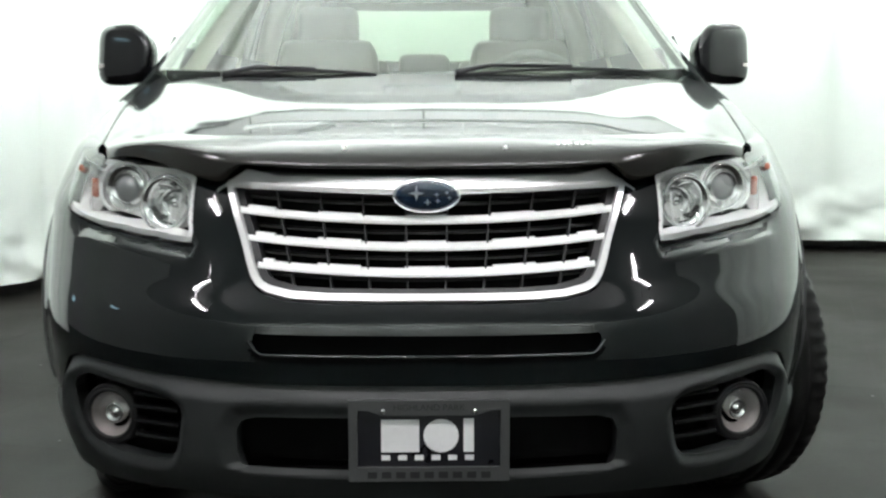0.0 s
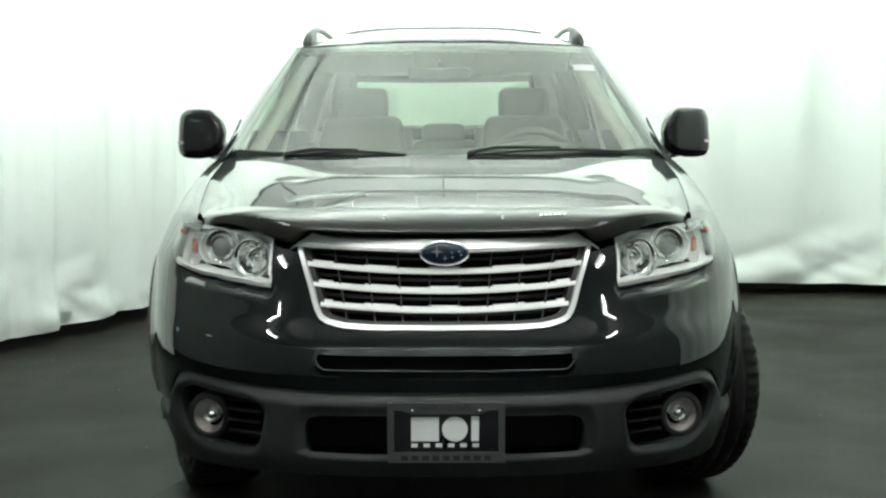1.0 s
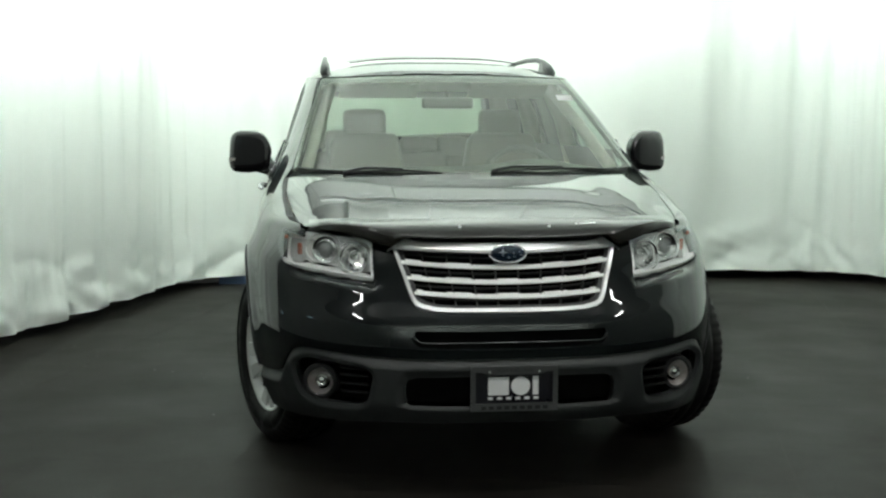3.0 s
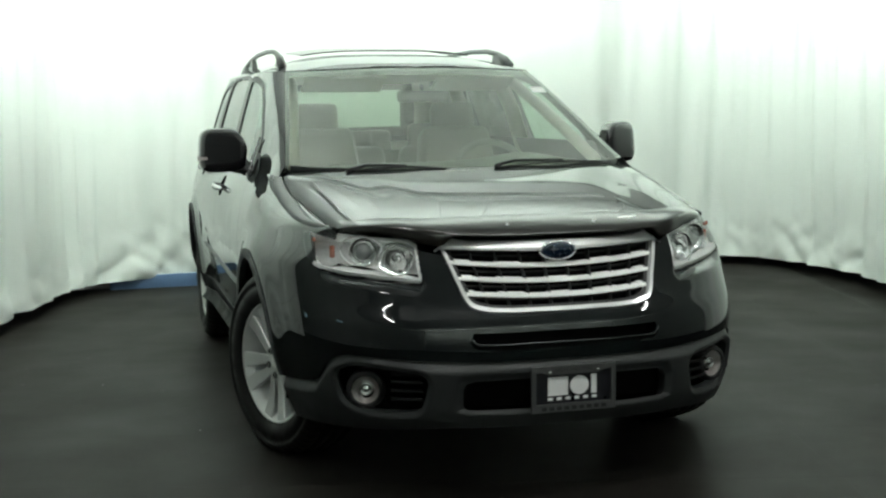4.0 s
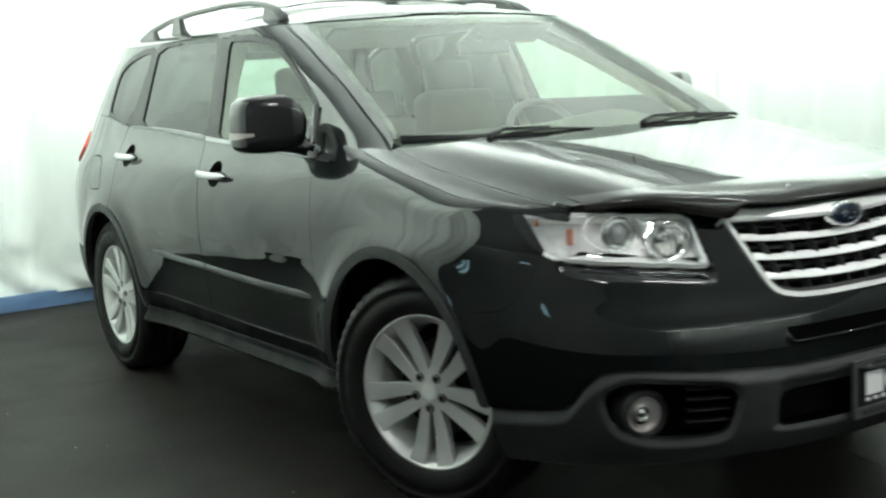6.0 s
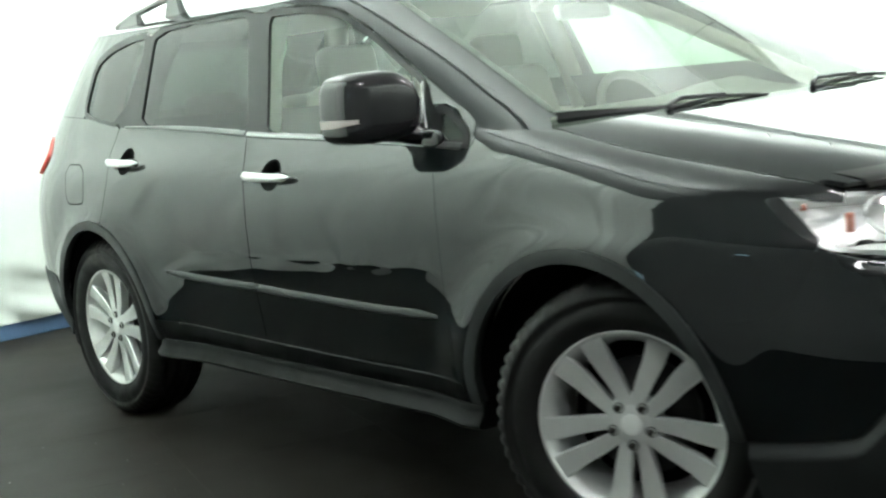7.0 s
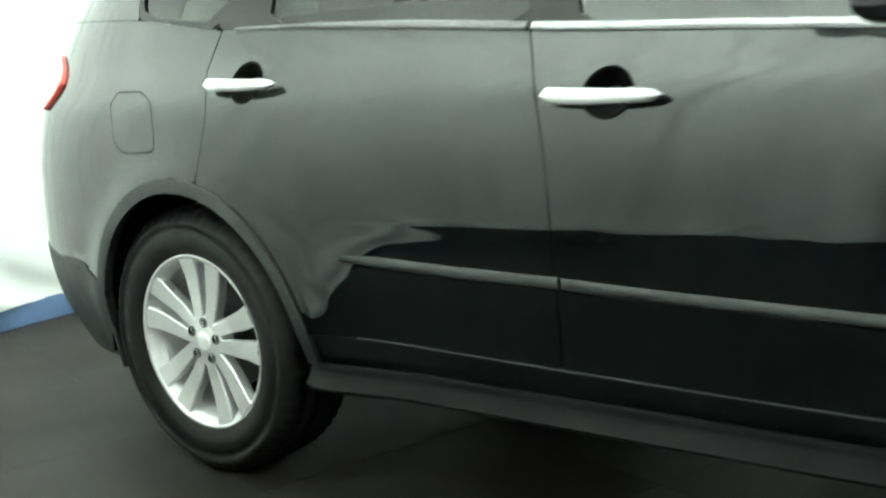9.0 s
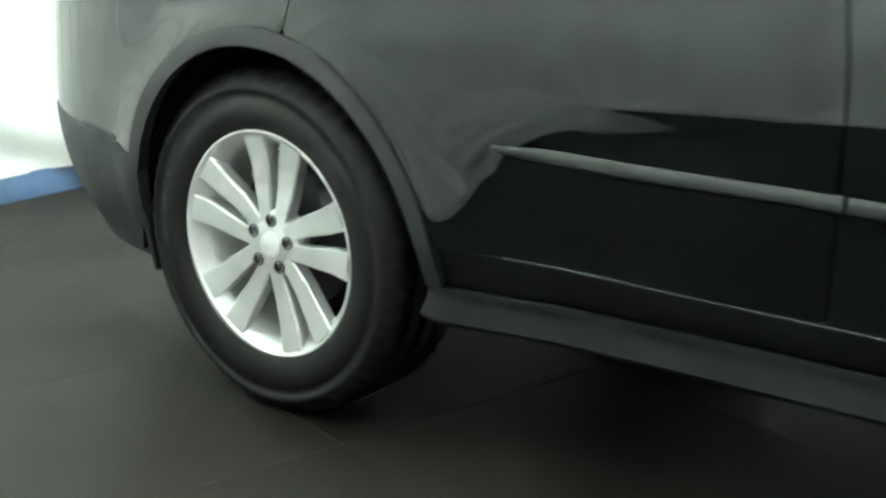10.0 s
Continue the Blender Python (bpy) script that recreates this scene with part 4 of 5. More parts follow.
# ---- headlights ----
lamp_f = inside(LAMP, LQ, LZ)
for s in (-1, 1):
    lens = shell("headlight", LP, LN, lamp_f + .004, LENS, car, (s,), .001, 0, "clear headlight with chrome reflectors and amber marker")
    lens.visible_shadow = False
    shell("headlight_bezel", LP, LN, np.abs(lamp_f + .0085) - .0052, SATIN, lens, (s,), -.004, .045)
    shell("headlight_gasket", LP, LN, np.abs(lamp_f) - .003, BLACK, lens, (s,), -.003, .02)
    shell("headlight_bowl", LP, LN, lamp_f - .004, REFLECTOR, lens, (s,), -.050, 0)
    for x, z, r, proj in ((.648, .867, .062, True), (.545, .842, .052, False)):
        p = on_nose(x, z)
        d = Vector((.30, -.95, .0)).normalized()
        turn = d.to_track_quat("X", "Z").to_matrix().to_4x4()
        if proj:
            prof = [(.050, -.016), (.050, -.010), (.047, -.008), (.041, -.018), (.036, -.020), (.033, -.010), (.031, -.008), (.029, -.020), (.028, -.03)]
        else:
            prof = [(.055, -.010), (.055, -.004), (.051, -.002), (.044, -.022), (.030, -.042), (.014, -.052), (.012, -.036), (.0, -.034)]
        v, f = lathe(prof, 40)
        m = Matrix.Translation(p - d * .006) @ turn
        v = [m @ Vector(q) for q in v]
        v = [(s * a.x, a.y, a.z) for a in v]
        put("reflector", v, f if s > 0 else [g[::-1] for g in f], CHROME, lens, "chrome reflector")
        if proj:
            v, f = lathe([(.029, -.022), (.028, -.014), (.023, -.007), (.014, -.003), (.0, -.001)], 32)
            v = [m @ Vector(q) for q in v]
            put("projector_lens", [(s * a.x, a.y, a.z) for a in v], f, BULB, lens, "dark glass projector lens")
    for x, z, hx, hz in ((.735, .862, .010, .022), (.785, .900, .007, .008)):
        bm = bmesh.new()
        p = on_nose(x, z, -.026 if x < .76 else -.018)
        box(bm, (hx * 2, .012, hz * 2), (s * p.x, p.y, p.z), (0, 0, s * 52), .0069 if x > .76 else .0059, 3)
        part("amber_marker", bm, AMBER, lens, "amber side marker")
    # shroud arched over both bowls
    arc = [on_nose(.648 + .066 * math.cos(a), .867 + .052 * math.sin(a), -.016) for a in np.linspace(radians(-60), radians(235), 26)]
    v, f = tube(arc, .0042, 8)
    put("reflector_shroud", [(s * a.x, a.y, a.z) for a in v], f if s > 0 else [g[::-1] for g in f], HANDLE, lens)
    arc = [on_nose(.545 + .056 * math.cos(a), .842 + .056 * math.sin(a), -.014) for a in np.linspace(radians(-70), radians(170), 22)]
    v, f = tube(arc, .0034, 8)
    put("reflector_shroud", [(s * a.x, a.y, a.z) for a in v], f if s > 0 else [g[::-1] for g in f], CHROME, lens)
    for t in np.linspace(.2, .8, 4):
        x = .60 - .10 * t
        v, f = tube([on_nose(x, .79, -.05), on_nose(x - .004, .90, -.055)], .003, 6)
        put("reflector_rib", [(s * a.x, a.y, a.z) for a in v], f, REFLECTOR, lens)

# ---- fog lights ----
for s in (-1, 1):
    c, d = Vector((.668, -.772, .397)), Vector((.30, -.95, 0)).normalized()
    m = Matrix.Translation(c) @ d.to_track_quat("X", "Z").to_matrix().to_4x4()

    def lay(v, m=m, s=s):
        return [(s * (m @ Vector(q)).x, (m @ Vector(q)).y, (m @ Vector(q)).z) for q in v]

    v, f = lathe([(.066, -.06), (.068, -.012), (.064, .002), (.057, .004), (.054, -.006)], 40)
    fog = put("fog_light", lay(v), f, BLACK, car, "round clear fog light in a black recess")
    v, f = lathe([(.049, -.003), (.047, -.010), (.040, -.013), (.037, -.022), (.028, -.036), (.0, -.040)], 36)
    put("fog_reflector", lay(v), f, FOGBOWL, fog)
    v, f = lathe([(.024, -.034), (.023, -.014), (.018, -.010), (.016, -.016), (.010, -.017), (.006, -.011), (.0, -.010)], 28)
    put("bulb_cap", lay(v), f, CHROME, fog, "chrome cap over the fog light's bulb")
    v, f = lathe([(.050, -.002), (.041, .006), (.023, .011), (0, .013)], 36)
    glass = put("fog_lens", lay(v), f, LENS, fog)
    glass.visible_shadow = False
    v, f = lathe([(.057, -.004), (.0575, .004), (.050, .005), (.048, -.002)], 36)
    put("fog_ring", lay(v), f, BLACK, fog)
    # slats in the darkened plastic, for the shade in the recess
    for z in (.375, .405, .435, .462):
        xs = np.linspace(.50, .596, 8)
        vs = [on_nose(x, z + dz, o) for x in xs for o, dz in ((-.012, .0), (-.010, .004), (-.035, .008), (-.036, .003))]
        fs = [(i * 4 + k, i * 4 + (k + 1) % 4, i * 4 + 4 + (k + 1) % 4, i * 4 + 4 + k) for i in range(7) for k in range(4)]
        put("fog_slat", [(s * v.x, v.y, v.z) for v in vs], fs, SHADEPLASTIC, fog)

# ---- dealer plate ----
PX, PY = .003, -1.022
bm = bmesh.new()
box(bm, (.296, .004, .148), (PX, PY + .004, .409), bevel=.001)
plate = part("licence_plate", bm, PLATEBLACK, car, "black dealer plate with white marks in a grey frame")
hole = [(-.137, -.052), (.137, -.052), (.137, .060), (.118, .060), (.090, .050), (-.090, .050), (-.118, .060), (-.137, .060)]
outer = [(-.154, -.0795), (.154, -.0795), (.154, .0795), (.100, .0795), (.05, .0795), (-.05, .0795), (-.100, .0795), (-.154, .0795)]
vs, fs = [], []
for y in (0, -.008):
    vs += [(PX + u, PY + y, .408 + w) for u, w in outer] + [(PX + u, PY + y, .408 + w) for u, w in hole]
for k in range(8):
    j = (k + 1) % 8
    fs += [(16 + k, 16 + j, 24 + j, 24 + k), (k, 8 + k, 8 + j, j), (k, j, 16 + j, 16 + k), (8 + k, 24 + k, 24 + j, 8 + j)]
put("plate_frame", vs, fs, FRAMEMETAL, plate, "grey metal plate frame", smooth=False)


def mark(name, poly, mat, y=-.0065):
    v, f = prism(poly, y, y - .0012, lambda u, w, d: (PX + u, PY + d, .408 + w))
    put(name, v, f, mat, plate, smooth=False)


mark("plate_mark", [(-.092, -.024), (-.092, .040), (-.019, .040), (-.019, -.024)], WHITEMARK, .0012)
mark("plate_mark", [(.037 + .034 * math.cos(a) - .014, .008 + .033 * math.sin(a)) for a in (2 * math.pi * k / 20 for k in range(20))], WHITEMARK, .0012)
mark("plate_mark", [(.066, -.024), (.066, .042), (.086, .042), (.086, -.024)], WHITEMARK, .0012)
for k in range(6):
    x = -.092 + .0322 * k
    mark("plate_bar", [(x, -.040), (x, -.030), (x + .017, -.030), (x + .017, -.040)], WHITEMARK, .0012)
town = bpy.data.curves.new("frame_text", "FONT")
town.body, town.size, town.align_x, town.align_y, town.extrude = "HIGHLAND PARK", .0175, "CENTER", "CENTER", .0004
town.materials.append(DARKMARK)
words = new("frame_text", town)
words.parent = plate
words.matrix_basis = pose(PX, PY - .0085, .408 + .0655, 90, 0, 0)
for k in range(9):
    x = -.118 + .0272 * k
    mark("frame_bar", [(x, -.073), (x, -.060), (x + .018, -.060), (x + .018, -.073)], DARKMARK, -.008)
for x in (-.088, .088):
    bm = bmesh.new()
    bmesh.ops.create_uvsphere(bm, u_segments=12, v_segments=8, radius=.006, matrix=Matrix.Translation((PX + x, PY - .008, .467)))
    part("plate_screw", bm, CHROME, plate)

# ---- hood deflector, cowl and wipers ----
def hood_at(x, y, up=0.0):
    return Vector((x, y, float(hood_z(np.array(x), np.array(y))) + up))


xs = np.linspace(-.70, .70, 90)
vs, fs = [], []
for x in xs:
    yn = float(NOSELINE(np.array(abs(x))))
    # the skirt hangs lower round the corners of the grille
    a = abs(x)
    skirt = .006 + .040 * float(ramp_up((a - .365) / .050)) * (1 - .75 * float(ramp_up((a - .43) / .24)))
    k = 1 - .45 * min(1, (a / .60) ** 3)
    for dy, up in ((.14, .0004), (.10, .0030), (.055, .0060), (.018, .0072), (-.004, .0046), (-.012, -.001)):
        vs.append(hood_at(x, yn + dy * k, up * k))
    vs.append(hood_at(x, yn - .017 * k, -.002 - .5 * skirt))
    vs.append(hood_at(x, yn - .014 * k, -.003 - skirt))
n = 8
for i in range(len(xs) - 1):
    for k in range(n - 1):
        fs.append((i * n + k, i * n + k + 1, (i + 1) * n + k + 1, (i + 1) * n + k))
defl = put("hood_deflector", vs, fs, DEFLECTOR, car, "smoked acrylic hood deflector")
for x in (-.165, .160):
    p = hood_at(x, float(NOSELINE(np.array(abs(x)))) + .035, .0078)
    bm = bmesh.new()
    bmesh.ops.create_uvsphere(bm, u_segments=10, v_segments=6, radius=.005, matrix=Matrix.Translation(p))
    part("deflector_pin", bm, SATIN, defl)
for k in range(6):
    x = .262 + .013 * k
    yn = float(NOSELINE(np.array(abs(x))))
    a, b = hood_at(x, yn + .044, .0082), hood_at(x + .009, yn + .052, .0082)
    put("deflector_bar", [(a.x, a.y, a.z), (b.x, a.y, a.z), (b.x, b.y, b.z + .001), (a.x, b.y, b.z + .001)], [(0, 1, 2, 3)], WHITEMARK, defl, smooth=False)

def glass_y(x, z):
    w, nose = float(flank(np.array(1.2), np.array(z))), float(GLASS(np.array(z)))
    return nose + .9 * (1 - max(0, 1 - (abs(x) / w) ** 4.5) ** (1 / 4.5))


xs = np.linspace(-.74, .74, 40)
vs, fs = [], []
for x in xs:
    y = .040 + .16 * (abs(x) / .70) ** 5
    z = float(hood_z(np.array(min(abs(x), .74)), np.array(y)))
    zg = 1.117 + .018 * (x / .7) ** 2
    yg = max(glass_y(x, zg) - .003, y + .006)
    vs += [(x, y - .03, z - .03), (x, y + .4 * (yg - y), z - .012), (x, yg, zg)]
for i in range(39):
    fs += [(i * 3, i * 3 + 1, i * 3 + 4, i * 3 + 3), (i * 3 + 1, i * 3 + 2, i * 3 + 5, i * 3 + 4)]
put("cowl", vs, fs, BLACK, car, "black cowl panel below the windshield")


for x0, z0, x1, z1, x2, z2 in ((-.545, 1.116, -.46, 1.138, -.13, 1.122), (.085, 1.120, .18, 1.142, .62, 1.130)):
    y = lambda x, z, o: glass_y(x, z) - o
    v, f = tube([(x0, y(x0, z0, .024), z0), (x0 + .03, y(x0, z0 + .012, .024), z0 + .010), (x1, y(x1, z1, .017), z1), ((x1 + x2) / 2, y((x1 + x2) / 2, (z1 + z2) / 2, .013), (z1 + z2) / 2 + .004)], [.011, .008, .006, .004], 8)
    wiper = put("wiper", v, f, BLACK, car, "black windshield wiper")
    pts = [(x0 + .02 + (x2 - x0 - .02) * t, 0, 1.116 + .012 * math.sin(math.pi * t) + (z2 - 1.122) * t) for t in np.linspace(0, 1, 12)]
    v, f = tube([(a, glass_y(a, c) - .008, c) for a, _, c in pts], .005, 6)
    put("wiper_blade", v, f, BLACK, wiper)

# ---- roof rails, sunroof, tail lights, fuel door ----
for s in (-1, 1):
    pts = [(s * .602, 1.29, 1.585), (s * .598, 1.36, 1.618), (s * .592, 1.47, 1.650), (s * .587, 1.63, 1.672), (s * .583, 1.9, 1.682), (s * .58, 2.25, 1.680), (s * .577, 2.55, 1.665), (s * .573, 2.80, 1.635), (s * .570, 2.96, 1.600)]
    v, f = tube(pts, [.018, .019, .015, .013, .013, .013, .013, .015, .016], 10)
    rail = put("roof_rail", v, f, RAILPAINT, car, "dark grey metal roof rail")
    for y0, y1, yt in ((1.30, 1.50, 1.46), (2.36, 2.50, 2.44), (2.72, 2.95, 2.78)):
        top = [p for p in pts if abs(p[1] - yt) < .35]
        zt = float(np.interp(yt, [p[1] for p in pts], [p[2] for p in pts]))
        bm = bmesh.new()
        low = [(s * (.582 + d), y, float(roof_z(np.array(.60), np.array(y))) - .01) for y in (y0, y1) for d in (-.016, .020)]
        hi = [(s * (.582 + d), y, zt) for y in (yt - .045, yt + .035) for d in (-.010, .010)]
        vv = [bm.verts.new(p) for p in low + hi]
        for q in ((0, 1, 3, 2), (4, 6, 7, 5), (0, 4, 5, 1), (2, 3, 7, 6), (0, 2, 6, 4), (1, 5, 7, 3)):
            bm.faces.new([vv[i] for i in q])
        bmesh.ops.recalc_face_normals(bm, faces=bm.faces)
        bmesh.ops.bevel(bm, geom=list(bm.edges), offset=.006, segments=2, affect="EDGES")
        part("rail_foot", bm, RAILPAINT, rail)
    tail_edge = curve([.99, 1.016, 1.05, 1.08, 1.12, 1.158], [3.47, 3.42, 3.365, 3.345, 3.37, 3.435])(LZ)
    taillamp = np.maximum(np.maximum(.998 - LZ, LZ - 1.158), np.maximum(tail_edge - LY, .50 - LX))
    shell("tail_light", LP, LN, taillamp, REDLENS, car, (s,), .012, .03, "red tail light")
shell("fuel_door", LP, LN, FUEL + GAP * 1.4, PAINT, car, (-1,), .0004, .012, "dark green fuel filler door")
# near-black sheet: the shade in the gap round the fuel door
shell("fuel_recess", LP, LN, FUEL - .004, SHADEBLACK, car, (-1,), -.012, 0)
vs = [(x, y, float(roof_z(np.array(x), np.array(y))) + .022 + .022 * (y - 1.57) / .5) for y in np.linspace(1.565, 2.08, 8) for x in np.linspace(-.455, .455, 15)]
fs = [(i * 15 + k, i * 15 + k + 1, i * 15 + k + 16, i * 15 + k + 15) for i in range(7) for k in range(14)]
n = len(vs)
vs += [(x, y, z - .006) for x, y, z in vs]
fs += [tuple(n + i for i in q[::-1]) for q in fs]
edge = [k for k in range(15)] + [15 * i + 14 for i in range(1, 8)] + [7 * 15 + k for k in range(13, -1, -1)] + [15 * i for i in range(6, 0, -1)]
fs += [(a, n + a, n + b, b) for a, b in zip(edge, edge[1:] + edge[:1])]
sun = put("sunroof", vs, fs, DEFLECTOR, car, "raised dark glass sunroof panel")
sun.data.set_sharp_from_angle(angle=radians(40))

# ---- cabin ----
def seat(x, y, back_z, wide, rest=True):
    bm = bmesh.new()
    box(bm, (wide, .52, .16), (x, y - .22, .70), (6, 0, 0), .05, 3)
    s = part("seat", bm, LEATHER, car, "beige leather seat with headrest")
    bm = bmesh.new()
    vs = box(bm, (wide, .15, back_z - .70), (x, y + .07, (.70 + back_z) / 2), (-13, 0, 0), .055, 3)
    for v in bm.verts:
        v.co.x = x + (v.co.x - x) * (1 - .36 * max(0, (v.co.z - .95) / .4))
    part("seat_back", bm, LEATHER, s)
    if rest:
        bm = bmesh.new()
        box(bm, (.235, .10, .17 if wide > .41 else .11), (x, y + .16, back_z + (.045 if wide > .41 else .035)), (-8, 0, 0), .045, 3)
        part("headrest", bm, LEATHER, s)
        for d in (-.06, .06):
            v, f = tube([(x + d, y + .13, back_z - .08), (x + d, y + .155, back_z + .04)], .006, 6)
            put("headrest_post", v, f, SATIN, s)


seat(-.375, 1.46, 1.27, .50)
seat(.375, 1.46, 1.27, .50)
for x, w, top in ((-.46, .42, 1.15), (.46, .42, 1.15), (0, .40, 1.15)):
    seat(x, 2.28, top, w)
for x in (-.3, .3):
    seat(x, 3.02, 1.10, .46)
# dashboard with hood over the dials, steering wheel on its column
vs, fs = [], []
xs = np.linspace(-.72, .72, 40)
prof = [(.18, 1.085), (.30, 1.118), (.45, 1.128), (.58, 1.118), (.66, 1.090), (.70, 1.03), (.70, .90), (.62, .75), (.60, .6)]
for x in xs:
    hump = .035 * math.exp(-((x - .37) / .2) ** 2)
    for k, (y, z) in enumerate(prof):
        vs.append((x, y + .12 * (abs(x) / .75) ** 2 * (1 if k < 3 else 0), z + (hump if 1 < k < 5 else 0) - .02 * (abs(x) / .72) ** 3))
n = len(prof)
for i in range(len(xs) - 1):
    for k in range(n - 1):
        fs.append((i * n + k, i * n + k + 1, (i + 1) * n + k + 1, (i + 1) * n + k))
put("dashboard", vs, fs, DASH, car, "grey-beige dashboard")
m = Matrix.Translation((.37, .90, 1.035)) @ Euler((radians(-28), 0, 0)).to_matrix().to_4x4()
ring = [m @ Vector((.185 * math.cos(a), 0, .185 * math.sin(a))) for a in (2 * math.pi * k / 40 for k in range(41))]
v, f = tube(ring, .016, 8)
steering = put("steering_wheel", v, f, DASH, car, "grey leather steering wheel")
v, f = blob((.37, .90, 1.03), (.075, .035, .065), 2.6, 20, 12)
put("airbag_cover", v, f, DASH, steering)
for a in (0, 180, 270):
    e = m @ Vector((.18 * math.cos(radians(a)), 0, .18 * math.sin(radians(a))))
    v, f = tube([(.37, .90, 1.03), e], .014, 6)
    put("steering_spoke", v, f, DASH, steering)
v, f = tube([(.37, .88, 1.03), (.37, .60, .92)], .035, 10)
put("steering_column", v, f, DASH, steering)
bm = bmesh.new()
box(bm, (.25, .032, .052), (-.015, .79, 1.422), (-12, 0, 0), .015, 3)
rear_mirror = part("cabin_mirror", bm, BLACK, car, "dark rear-view mirror")
v, f = tube([(-.015, .79, 1.44), (-.015, .80, 1.462), (-.015, .815, 1.476)], .009, 8)
put("mirror_stem", v, f, BLACK, rear_mirror)
bm = bmesh.new()
box(bm, (1.10, 2.10, .03), (0, 2.24, 1.550), bevel=.012)
part("headliner", bm, TRIM, car, "light cloth headliner")
bm = bmesh.new()
box(bm, (1.5, 3.2, .04), (0, 1.9, .48), bevel=.01)
part("cabin_floor", bm, DASH, car)
bm = bmesh.new()
box(bm, (1.16, .02, .42), (0, 3.42, .95), (18, 0, 0), .008)
part("tailgate_trim", bm, TRIM, car)
for s in (-1, 1):
    for y0, y1, top in ((.66, 1.50, 1.05), (1.54, 2.40, 1.09)):
        bm = bmesh.new()
        box(bm, (.03, y1 - y0, top - .52), (s * .79, (y0 + y1) / 2, (top + .5) / 2), (0, s * -3, 0), .012)
        part("door_trim", bm, TRIM, car, "beige door trim")
    v, f = tube([(s * .700, .40, 1.12), (s * .660, .66, 1.25), (s * .610, .94, 1.39), (s * .570, 1.20, 1.50)], .028, 8)
    put("pillar_trim", v, f, TRIM, car, "beige windshield pillar trim")
    v, f = tube([(s * .785, 1.56, 1.08), (s * .72, 1.60, 1.35), (s * .64, 1.62, 1.54)], .042, 8)
    put("pillar_trim", v, f, TRIM, car, "beige centre pillar trim")
    v, f = tube([(s * .75, 2.52, 1.16), (s * .69, 2.46, 1.38), (s * .62, 2.42, 1.54)], .05, 8)
    put("pillar_trim", v, f, TRIM, car, "beige rear pillar trim")
    v, f = tube([(s * .62, 3.12, 1.18), (s * .60, 3.0, 1.38), (s * .56, 2.92, 1.54)], .06, 8)
    put("pillar_trim", v, f, TRIM, car, "beige tail pillar trim")
    bm = bmesh.new()
    box(bm, (.40, .16, .018), (s * .33, 1.10, 1.490), (-24, 0, 0), .008)
    part("sun_visor", bm, TRIM, car, "light sun visor folded up")
# inspection sticker inside the windshield
vs = [(x, glass_y(x, z) - .003, z) for z in (1.436, 1.449, 1.462) for x in np.linspace(.515, .605, 7)]
put("sticker", vs, [(i * 7 + k, i * 7 + k + 1, i * 7 + k + 8, i * 7 + k + 7) for i in range(2) for k in range(6)], WHITEMARK, windshield, "white paper sticker", smooth=False)

# ---- the room ----
bm = bmesh.new()
box(bm, (26, 26, .2), (0, 0, -.1005))
floor = part("floor", bm, JOINT, None)
tagged(floor, "dark grey matte floor tiles with fine joints", "floor", kind="structure")

# ---- curtains and lamps ----
HIGH, HANG = 3.75, 3.2  # ceiling, and the height that the lamps hang at
LINE = [(3.58, -.9), (3.65, 0.5), (3.8, 2.2), (4.0, 3.2), (4.02, 4.0), (3.75, 4.55), (3.2, 4.83), (2.0, 4.90), (0.0, 5.0), (-.9, 5.03), (-1.35, 4.95), (-1.62, 4.55), (-1.95, 3.6), (-2.25, 2.8), (-2.55, 2.1), (-2.80, 1.4), (-3.02, .80)]


def crease(a, b):
    """Sharp ridges, as cloth folds where it is crushed."""
    return .5 - 2.4 * abs(noise.noise(Vector((a, 9, b))))


